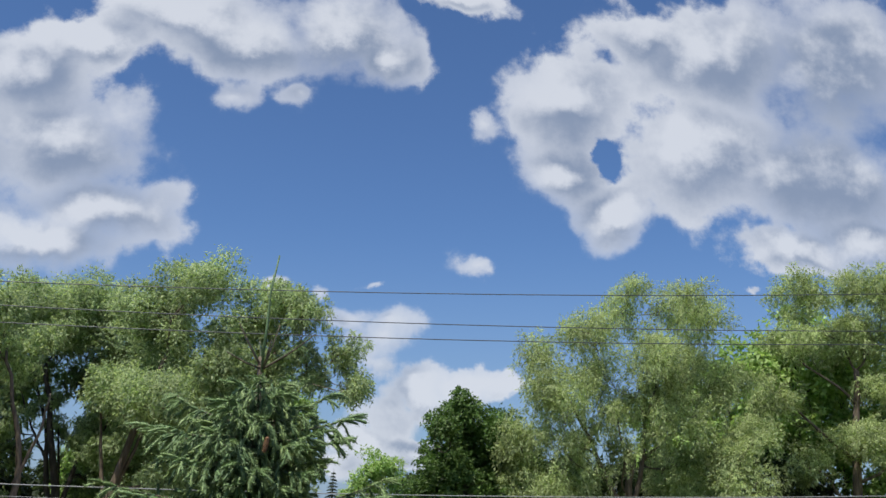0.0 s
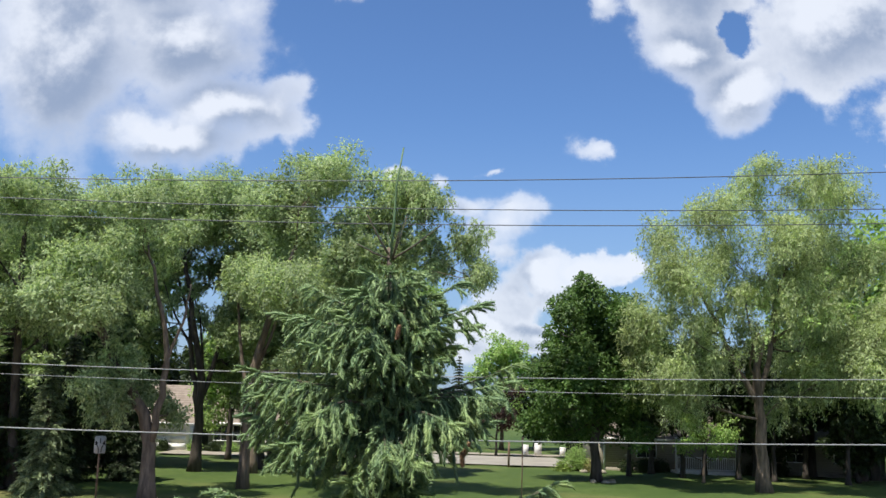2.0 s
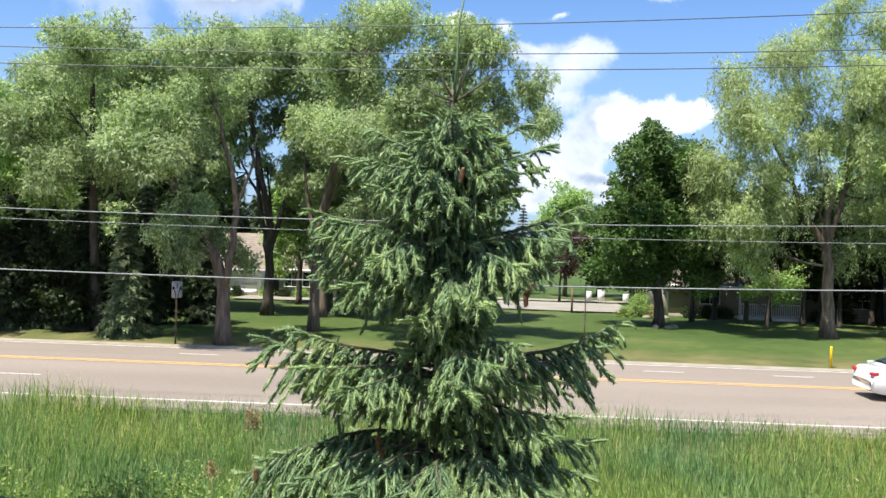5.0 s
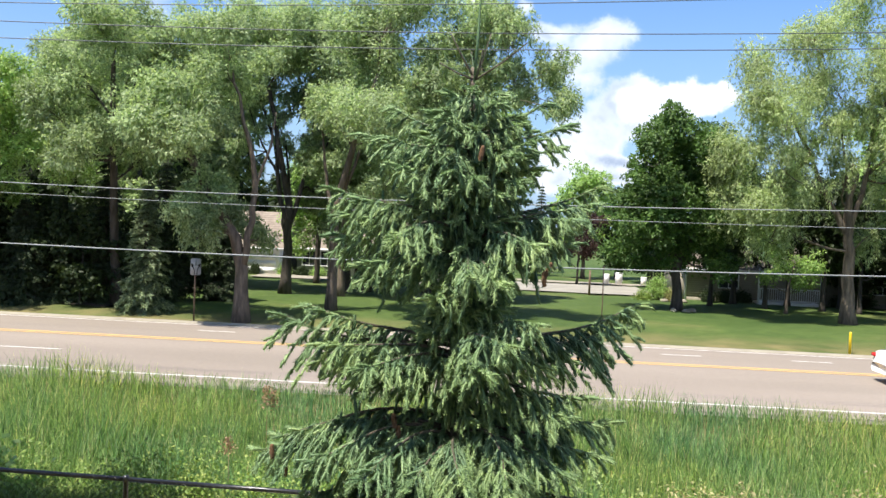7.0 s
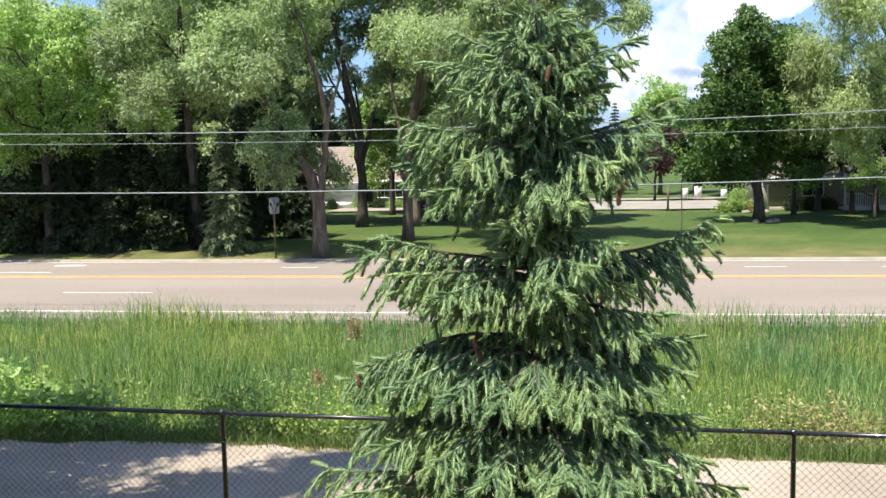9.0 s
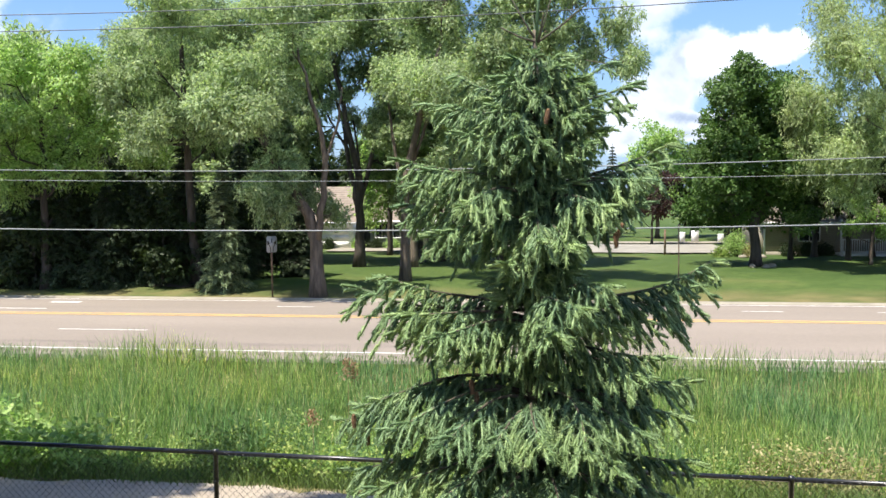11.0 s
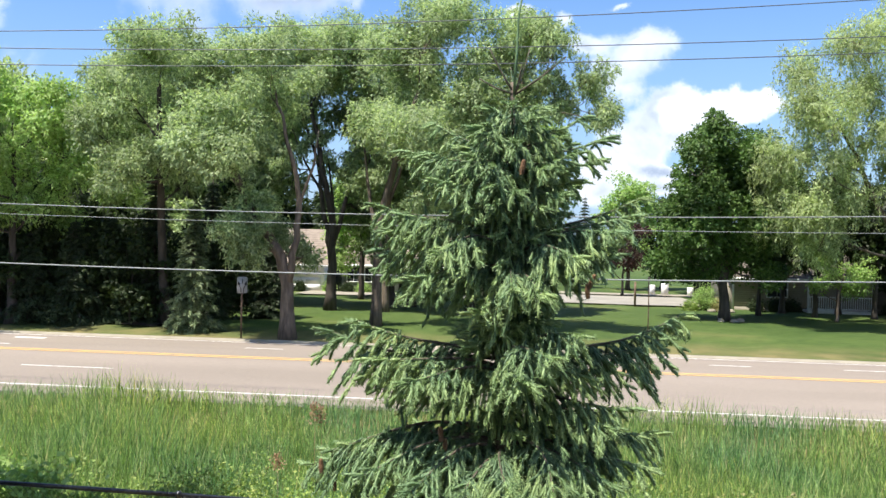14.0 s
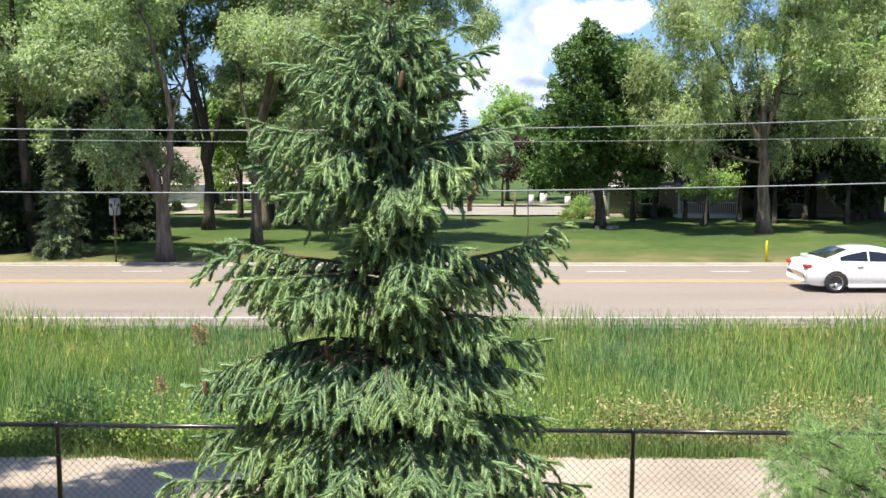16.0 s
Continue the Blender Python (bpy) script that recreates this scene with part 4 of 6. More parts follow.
FORKS = {
    31: [([(0.0, 0, 2.3), (0.35, 0.1, 4.4), (0.30, 0.2, 6.7), (-0.35, 0.2, 8.6), (-0.8, 0.2, 10.5)], 0.17, 0.05), ([(0.2, 0.1, 5.2), (0.9, 0.3, 7.2), (1.1, 0.3, 8.8)], 0.08, 0.03)],
    32: [([(0.05, 0, 3.3), (-0.55, 0, 6.0), (-0.9, -0.1, 9.0), (-1.9, -0.2, 11.5)], 0.19, 0.06), ([(0.05, 0, 3.4), (0.7, 0.1, 6.0), (1.25, 0.1, 8.4), (1.4, 0.2, 11.0)], 0.17, 0.05), ([(0.3, 0, 4.2), (0.0, 0.2, 6.4), (-0.3, 0.3, 8.6), (-0.9, 0.3, 10.4)], 0.10, 0.03),
         ([(-0.7, 0, 7.0), (-1.7, 0.1, 8.6), (-2.6, 0.1, 10.8)], 0.09, 0.03), ([(0.9, 0.1, 6.8), (2.0, 0.2, 8.4), (2.5, 0.2, 10.0)], 0.08, 0.03)],
    33: [([(0.0, 0, 4.0), (-0.5, 0.1, 6.5), (-0.8, 0.1, 9.0)], 0.12, 0.04), ([(0.05, 0, 4.6), (0.9, 0.0, 7.0), (1.8, 0, 9.6)], 0.12, 0.04)],
}
for base, trunk, radius, clumps, bark, seed, label in POPLARS:
    broadleaf("poplar_tree", base, trunk, radius, clumps, COTTON, bark, label, seed=seed, hang=0.5, cover=0.42, leaf=(0.18, 0.085), deep=2.2, forks=FORKS.get(seed, ()))
broadleaf("ash_tree", (-24.5, 41.5, 0.1), [(-24.5, 41.5, 0.0), (-24.4, 41.3, 3.0), (-24.2, 41, 8.0)], 0.25, WB, FRESH, DARKBARK, "bright green leafy ash tree standing near the road", seed=34, cover=0.38, leaf=(0.20, 0.10), deep=2.2)
broadleaf("willow_tree", (18.67, 52.6, 0.05), [(18.67, 52.6, -0.05), (18.5, 52.6, 3.5), (18.3, 52.6, 6.0), (18.6, 52.5, 8.2)], 0.36, WR + WR_LOW, WILLOW, BARK, "large weeping willow with pale drooping leaves on the lawn", seed=35, hang=1.2, cover=0.22, leaf=(0.20, 0.07), deep=2.6,
          forks=[([(-0.2, 0, 4.6), (-1.6, -0.2, 6.7), (-2.7, -0.3, 9.4), (-3.9, -0.3, 11.3)], 0.19, 0.06), ([(-0.2, 0, 5.0), (0.5, 0.1, 7.5), (0.8, 0.1, 10.4), (1.6, 0.1, 13.0)], 0.18, 0.06), ([(-0.3, 0, 5.4), (-0.4, 0.3, 8.0), (-0.9, 0.3, 11.0)], 0.12, 0.04),
                 ([(-2.2, -0.2, 8.2), (-3.6, -0.4, 8.9), (-4.8, -0.4, 9.6)], 0.07, 0.03), ([(0.6, 0.1, 8.0), (2.2, 0.0, 9.6), (3.6, -0.1, 10.6)], 0.10, 0.03)])
broadleaf("willow_tree", (36, 59.5, 0), [(36, 59.5, -0.1), (36, 59.4, 4), (36.3, 59.2, 10), (36.6, 59, 15)], 0.45, GR, WILLOW, BARK, "tall slender willow with several pale stems behind the lawn", seed=36, hang=0.9, cover=0.32, leaf=(0.24, 0.085), deep=2.6)
broadleaf("maple_tree", (10.2, 56.4, 0), [(10.2, 56.4, -0.05), (10.1, 56.4, 3.0), (9.9, 56.3, 6.5), (9.6, 56.2, 10)], 0.30, MP, MAPLE, DARKBARK, "dense dark green maple tree on the lawn", seed=37, leaf=(0.19, 0.15), cover=0.42, droop=0.2, deep=2.4)
broadleaf("young_tree", (17.0, 58.3, 0), [(17.0, 58.3, -0.05), (17.1, 58.4, 1.5), (17.5, 58.8, 2.8)], 0.10, [(17.2, 58.8, 2.4, 1.11), (18.6, 59.1, 3.0, 1.12), (16.1, 59.3, 1.8, 0.77), (17.0, 59.6, 3.6, 0.99), (18.1, 59.1, 1.9, 0.84)], FRESH, BARK, "young leafy green tree before the beige house", seed=38, leaf=(0.2, 0.12), cover=0.4)
broadleaf("lawn_tree", (-13.3, 68.2, -0.15), [(-13.3, 68.2, -0.2), (-13.3, 68.2, 2), (-13.1, 68.2, 5)], 0.13, [(-14.2, 68.8, 3.7, 1.83), (-12.2, 68.8, 4.6, 1.83), (-13.1, 68.0, 6.2, 1.61), (-14.5, 67.4, 2.1, 1.00)], FRESH, BARK, "bright green round tree before the white house", seed=39, leaf=(0.28, 0.16), cover=0.4)
broadleaf("purple_tree", (6.4, 82.6, -0.35), [(6.4, 82.6, -0.4), (6.4, 82.6, 1.5), (6.6, 82.6, 4)], 0.12, [(6.6, 82.8, 3.5, 1.86), (7.5, 82.8, 5.0, 1.23), (5.1, 82.0, 2.6, 1.07)], PURPLE, DARKBARK, "dark purple-leaved ornamental tree beyond the lane", seed=40, leaf=(0.26, 0.16))
broadleaf("distant_tree", (8, 96.5, -0.5), [(8, 96.5, -0.6), (8, 96.5, 3), (8.2, 96.6, 7)], 0.22, [(8.2, 96.3, 9.3, 2.05), (6.9, 96.6, 7.8, 1.83), (9.7, 96.8, 8.3, 1.95), (8.4, 97.2, 6.0, 2.59), (5.5, 96.6, 6.5, 1.60), (7.5, 96, 3.5, 2.2)], FRESH, BARK, "light green round tree far beyond the lane", seed=41, leaf=(0.34, 0.2))
conifer("distant_spruce", (4.0, 108, -0.7), 10.2, 1.9, CONIFER, "dark pointed spruce far beyond the lane", 42)
for i, (x, y, h, r) in enumerate([(-18.6, 43.6, 7.4, 1.6), (-20.6, 43.4, 5.2, 1.5), (-16.8, 46.5, 7.2, 1.7), (-22.8, 44.6, 6.4, 1.8), (-25.4, 43.2, 5.4, 1.7), (-28.2, 44.8, 6.8, 1.9), (-13.9, 47.0, 5.0, 1.2), (-26.8, 42.6, 5.4, 1.6), (-21.8, 42.2, 5.0, 1.6), (-23.9, 42.0, 4.4, 1.5), (-29.6, 42.2, 5.2, 1.7)]):
    conifer("spruce_tree", (x, y, float(ground_z(y)) - 0.03), h, r, CONIFER, "dark green conical spruce with boughs down to the lawn", 60 + i, 1.1, "spruces in the tree belt")

conifer("spruce_tree", (-15.65, 41.0, -0.03), 5.9, 1.4, PALECONIFER, "pale-tipped green spruce with layered boughs on the lawn", 59, 1.3)

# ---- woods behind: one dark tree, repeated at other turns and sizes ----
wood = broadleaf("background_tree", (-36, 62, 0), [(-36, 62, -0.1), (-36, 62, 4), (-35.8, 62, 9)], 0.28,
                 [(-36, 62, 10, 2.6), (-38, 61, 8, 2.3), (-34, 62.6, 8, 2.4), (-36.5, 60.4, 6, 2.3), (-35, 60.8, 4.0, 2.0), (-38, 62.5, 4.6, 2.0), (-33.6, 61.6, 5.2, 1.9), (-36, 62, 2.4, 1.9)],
                 SHADELEAF, DARKBARK, "leafy tree in the woods behind the houses, coloured shade-dark", seed=50, leaf=(0.66, 0.40), cover=0.40, group="background woods", twigs=0.15)
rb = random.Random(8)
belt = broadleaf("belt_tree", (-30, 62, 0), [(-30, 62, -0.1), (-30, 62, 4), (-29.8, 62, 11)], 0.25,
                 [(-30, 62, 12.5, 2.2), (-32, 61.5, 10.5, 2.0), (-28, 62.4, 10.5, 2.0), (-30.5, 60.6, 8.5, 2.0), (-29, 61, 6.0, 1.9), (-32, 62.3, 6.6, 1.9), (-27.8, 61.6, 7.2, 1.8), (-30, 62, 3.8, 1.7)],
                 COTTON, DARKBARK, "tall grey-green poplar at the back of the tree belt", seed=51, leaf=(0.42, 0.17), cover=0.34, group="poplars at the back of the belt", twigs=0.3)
for x, y, s in [(-24.5, 57, 0.95), (-19.8, 59, 1.0), (-4.6, 57, 0.92), (-7.6, 61, 1.0), (-1.6, 56, 0.72), (-36, 56, 1.0), (-21, 50, 0.72), (-41, 52, 1.0), (-29.5, 50, 0.95), (-18.8, 57.5, 1.1), (-9.6, 58.5, 1.1), (-26.5, 58, 1.05)]:
    t = copy_thing(belt, Matrix.Translation((x, y, float(ground_z(y)) - 0.05)) @ Matrix.Rotation(rb.uniform(0, 6.28), 4, "Z"))
    t.scale = (s, s, s)
WOODS = [(-24, 49), (-28, 48.5), (-33, 50), (-20, 58), (-30, 88), (-30, 57), (-25, 60), (-40, 55), (-20.5, 62), (-45, 60), (-34, 70), (-27, 72), (-24, 84), (-18, 88), (-12, 92), (-7, 98), (-1, 104), (3, 100), (12, 102), (-4, 92), (13.5, 84), (17, 80), (22, 78), (27, 76), (32, 74), (24, 66.5), (28.5, 63), (38, 72), (14, 92), (20, 90), (33, 66), (44, 66), (-52, 66), (50, 70), (-60, 60), (-19, 91), (-22.5, 95), (-25, 92), (39, 64), (35.5, 62.5), (41.5, 61)]
for x, y in WOODS:
    s = rb.uniform(0.75, 1.0) * (1.05 if 11 < x < 24 else 0.8 if x > 10 else 0.9 if x < -5 else 0.62)
    t = copy_thing(wood, Matrix.Translation((x, y, float(ground_z(y)) - 0.05)) @ Matrix.Rotation(rb.uniform(0, 6.28), 4, "Z"))
    t.scale = (s, s, s * rb.uniform(0.85, 1.0))

# tall trees at the back of the belt, bare-stemmed below and closed above
tall = broadleaf("tall_tree", (-16.5, 61.5, 0), [(-16.5, 61.5, -0.1), (-16.5, 61.5, 5), (-16.3, 61.5, 11)], 0.26,
                 [(-16.5, 61.5, 12.4, 2.0), (-18.2, 61.5, 11.0, 1.9), (-14.8, 61.8, 11.0, 1.9), (-17, 60.6, 9.2, 2.0), (-15.4, 62, 8.6, 1.9), (-18.6, 62, 8.2, 1.7), (-14.0, 61.2, 8.0, 1.7), (-16.6, 61.2, 6.6, 1.6)],
                 FRESH, DARKBARK, "tall green tree with a bare stem behind the poplars", seed=53, leaf=(0.36, 0.2), cover=0.42, group="tall trees behind the lawn", twigs=0.2)
tall.location = (-25.5, 64.0, -0.1)
for x, y, s in [(-21, 60, 0.95), (-9.8, 64, 0.98), (-13.2, 67, 0.70), (-8.6, 60.5, 1.0), (-4.6, 61, 1.0), (-1.2, 59, 0.9), (31, 66, 1.25), (35, 64, 1.4), (40, 67, 1.4), (45.5, 64, 1.4), (27.5, 68, 1.1), (41, 62, 0.95)]:
    t = copy_thing(tall, Matrix.Translation((x, y, float(ground_z(y)) - 0.05)) @ Matrix.Rotation(x * 1.7, 4, "Z"))
    t.scale = (s, s, s)

# two unseen spruces on the near side, added so their shade falls over the path
conifer("spruce_tree", (-9.4, 7.5, 1.05), 17.0, 3.3, CONIFER, "unseen dark spruce beside the fence, added to shade the path", 80, 1.2)
conifer("spruce_tree", (-6.6, 6.5, 1.05), 14.5, 2.1, CONIFER, "unseen tall narrow dark spruce, added to shade the path", 81, 0.9)

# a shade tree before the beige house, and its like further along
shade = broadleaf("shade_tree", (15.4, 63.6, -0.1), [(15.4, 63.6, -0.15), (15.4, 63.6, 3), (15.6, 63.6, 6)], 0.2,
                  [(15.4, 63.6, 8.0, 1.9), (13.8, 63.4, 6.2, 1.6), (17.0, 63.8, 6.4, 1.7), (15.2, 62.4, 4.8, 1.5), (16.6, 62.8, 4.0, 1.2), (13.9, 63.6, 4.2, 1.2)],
                  SHADELEAF, DARKBARK, "leafy tree before the beige house, coloured shade-dark", seed=52, leaf=(0.34, 0.22), cover=0.45, group="shade trees")
shade.location = (15.6, 65.6, -0.2)
for x, y, s in [(22.2, 60.8, 0.8), (26.6, 60.2, 0.85), (19.3, 65.9, 0.95), (22.6, 65.4, 0.95), (26.0, 65.4, 1.0), (29.6, 64.5, 1.0), (32.5, 62.5, 1.0), (13.4, 62.4, 0.8), (16.8, 62.2, 0.85), (20.2, 61.6, 0.9)]:
    t = copy_thing(shade, Matrix.Translation((x, y, float(ground_z(y)) - 0.05)) @ Matrix.Rotation(x, 4, "Z"))
    t.scale = (s, s, s)

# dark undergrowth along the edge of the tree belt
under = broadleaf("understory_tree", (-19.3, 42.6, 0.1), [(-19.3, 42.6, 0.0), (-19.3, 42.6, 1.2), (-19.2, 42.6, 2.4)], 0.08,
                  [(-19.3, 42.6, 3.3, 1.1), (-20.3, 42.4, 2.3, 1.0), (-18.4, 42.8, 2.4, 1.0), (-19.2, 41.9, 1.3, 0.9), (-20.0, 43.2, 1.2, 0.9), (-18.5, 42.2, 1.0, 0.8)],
                  SHADELEAF, DARKBARK, "bushy young tree in the belt, its shade put into the leaf colour", seed=54, leaf=(0.22, 0.13), cover=0.45, group="undergrowth of the tree belt", twigs=0.3)
for x, y, sc in [(-22.2, 42.9, 1.0), (-25.3, 41.9, 1.05), (-28.0, 42.4, 1.1), (-31.0, 43.0, 1.2), (-17.6, 45.0, 1.1), (-24.0, 44.5, 1.3), (-14.6, 47.5, 0.9), (-34.0, 43.5, 1.2), (-20.8, 45.5, 1.25)]:
    t = copy_thing(under, Matrix.Translation((x, y, float(ground_z(y)) - 0.03)) @ Matrix.Rotation(x * 2.3, 4, "Z"))
    t.scale = (sc, sc, sc)

# ---- the near spruce ----
SPRUCE = np.array([-0.22, 6.3, 1.05])


def needle_shoots(g, rng, start, way, length, mat=0, per_m=420, needle=0.025, width=0.0040, thick=0.0098, sag=0.10):
    """Needled shoots: a jagged tapering body with loose needles standing off it. start, way: (n, 3); length: (n,)."""
    way = unit(way)
    n = len(start)
    down = np.array([0, 0, -1.0])
    a = unit(np.cross(way, np.array([0.31, 0.22, 1.0])))
    b = np.cross(way, a)
    if thick:
        sides = 4
        levels = ((0.0, 0.7), (0.5, 1.0), (0.92, 0.75))
        rings = []
        for t, r in levels:
            c = start + way * (t * length)[:, None] + down * (sag * t * t * length)[:, None]
            for k in range(sides):
                th = 2 * np.pi * k / sides + rng.uniform(-0.3, 0.3, n)
                rad = thick * r * rng.uniform(0.6, 1.4, n)
                rings.append(c + a * (np.cos(th) * rad)[:, None] + b * (np.sin(th) * rad)[:, None])
        rings.append(start + way * length[:, None] + down * (sag * length)[:, None])
        v = np.stack(rings, 1)
        m = v.shape[1]
        f = []
        for i in range(len(levels) - 1):
            for k in range(sides):
                q = (k + 1) % sides
                f += [(i * sides + k, i * sides + q, (i + 1) * sides + q), (i * sides + k, (i + 1) * sides + q, (i + 1) * sides + k)]
        f += [((len(levels) - 1) * sides + k, (len(levels) - 1) * sides + (k + 1) % sides, m - 1) for k in range(sides)]
        g.add(v.reshape(-1, 3), (np.arange(n)[:, None, None] * m + np.array(f)[None]).reshape(-1, 3), mat)
    count = np.maximum(5, (length * per_m).astype(int))
    idx = np.repeat(np.arange(n), count)
    t = rng.uniform(0, 1, len(idx)) ** 0.9
    w = way[idx]
    foot = start[idx] + w * (t * length[idx])[:, None] + down * (sag * t * t * length[idx])[:, None]
    r = unit(np.cross(w, unit(rng.normal(size=w.shape))))
    foot = foot + r * thick * 0.55
    d = unit(w * 0.75 + r * 0.95)
    ln = (needle * rng.uniform(0.75, 1.15, len(idx)))[:, None]
    side = unit(np.cross(d, rng.normal(size=d.shape) * 0.6 + UPWARD)) * width * 0.5
    v = np.stack([foot - side, foot + side, foot + d * ln], 1).reshape(-1, 3)
    g.add(v, np.arange(len(v)).reshape(-1, 3), mat)


def spruce_bough(rng, root, tip, bump=0.0, full=1.0, hang=1.0):
    """One bough: an axis that turns up at its end, side branchlets that fan forward and droop, fat needled shoots on them, and strands hanging below its inner half."""
    g = Geo()
    root, tip = np.asarray(root, float), np.asarray(tip, float)
    flat_way = (tip - root) * np.array([1, 1, 0])
    length = float(np.linalg.norm(flat_way))
    out = flat_way / (length + 1e-9)
    lat = np.array([-out[1], out[0], 0])
    s = np.linspace(0, 1, 12)
    p = root + (tip - root) * s[:, None] + lat * (rng.normal() * 0.05 * length * np.sin(np.pi * s))[:, None]
    p[:, 2] += bump * np.sin(np.pi * s) - 0.05 * length * np.sin(np.pi * s ** 1.6)
    tube(g, p, np.linspace(0.007 + 0.009 * length, 0.003, 12), 6, 1)
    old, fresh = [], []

    def shoot(bank, a, way, ln):
        bank.append((a, way, ln))

    n = max(3, int(length / 0.076 * full))
    for k in range(n):
        for sgn in (-1, 1):
            t = 0.10 + 0.88 * (k + rng.uniform(0, 1)) / n
            q = np.array([np.interp(t, s, p[:, c]) for c in range(3)])
            ext = min(0.30, length * (0.11 + 0.36 * (1 - t) ** 0.8)) * rng.uniform(0.6, 1.15)
            ext = max(ext, 0.07)
            way = unit(out * rng.uniform(0.55, 0.9) + lat * sgn * rng.uniform(0.45, 0.9) + np.array([0, 0, rng.uniform(-0.15, 0.28)]))
            m = 5
            a = np.linspace(0, 1, m)
            c = q + way * (ext * a)[:, None]
            c[:, 2] -= hang * ext * 0.85 * a ** 1.6
            for i in range(0, 4, 2):
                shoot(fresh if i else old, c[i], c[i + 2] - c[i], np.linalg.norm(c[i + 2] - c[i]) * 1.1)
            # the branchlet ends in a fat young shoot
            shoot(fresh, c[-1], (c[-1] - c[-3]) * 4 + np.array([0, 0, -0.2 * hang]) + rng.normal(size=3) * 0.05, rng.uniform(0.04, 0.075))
            side = unit(np.cross(way, np.array([0, 0, 1.0])))
            count = int(ext / 0.047)
            for j in range(count):
                u = (j + rng.uniform(0.3, 1.0)) / count
                b = np.array([np.interp(u, a, c[:, z]) for z in range(3)])
                w = way * 0.6 + side * (1 if j % 2 else -1) * rng.uniform(0.1, 0.5) + np.array([0, 0, -0.85 * hang * rng.uniform(0.3, 1.5)])
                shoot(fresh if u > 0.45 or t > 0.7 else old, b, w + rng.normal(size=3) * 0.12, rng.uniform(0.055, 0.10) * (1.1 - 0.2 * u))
        if t < 0.75 and rng.uniform() < 0.8 * hang:
            # a pendulous strand of two or three shoots below the bough
            b = q + rng.normal(size=3) * 0.03
            for _ in range(int(rng.integers(2, 5))):
                ln = rng.uniform(0.07, 0.12) * min(1.0, 0.5 + length * 0.6)
                w = unit(np.array([0, 0, -1.0]) + rng.normal(size=3) * 0.22 + out * 0.12)
                shoot(old, b, w, ln * 1.15)
                b = b + w * ln
    for i in range(1, 11):
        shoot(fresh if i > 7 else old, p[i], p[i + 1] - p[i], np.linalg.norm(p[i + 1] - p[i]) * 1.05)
    # stiff young shoots standing off the end
    for k in range(5):
        shoot(fresh, p[-1 - (k > 2)], out + lat * rng.normal() * 0.4 + np.array([0, 0, rng.uniform(-0.2, 0.35)]), rng.uniform(0.08, 0.15))
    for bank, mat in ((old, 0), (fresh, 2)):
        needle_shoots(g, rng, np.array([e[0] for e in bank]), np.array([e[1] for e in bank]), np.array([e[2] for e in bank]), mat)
    return g


def cone_mesh():
    """A hanging cone with rings of raised scales."""
    g = Geo()
    rows, around = 13, 9
    lathe(g, [(0.002, 0.0), (0.014, -0.012), (0.0165, -0.045), (0.015, -0.08), (0.009, -0.108), (0.001, -0.12)], 9)
    for i in range(rows):
        h = -0.008 - 0.104 * i / (rows - 1)
        r = 0.0175 * math.sin(math.pi * (0.14 + 0.80 * i / rows)) ** 0.6
        for j in range(around):
            a = 2 * math.pi * (j + 0.5 * (i % 2)) / around
            c, s = math.cos(a), math.sin(a)
            u = np.array([c, s, 0])
            w = np.array([-s, c, 0]) * 0.0062
            b = u * r * 0.8 + np.array([0, 0, h + 0.006])
            t = u * (r + 0.0065) + np.array([0, 0, h - 0.007])
            g.add([b - w, b + w, t + w * 0.5, t - w * 0.5, t * 0.86 + np.array([0, 0, 0.14 * h - 0.004])], [(0, 1, 2), (0, 2, 3), (3, 2, 4)])
    return g.mesh("cone", [CONE])


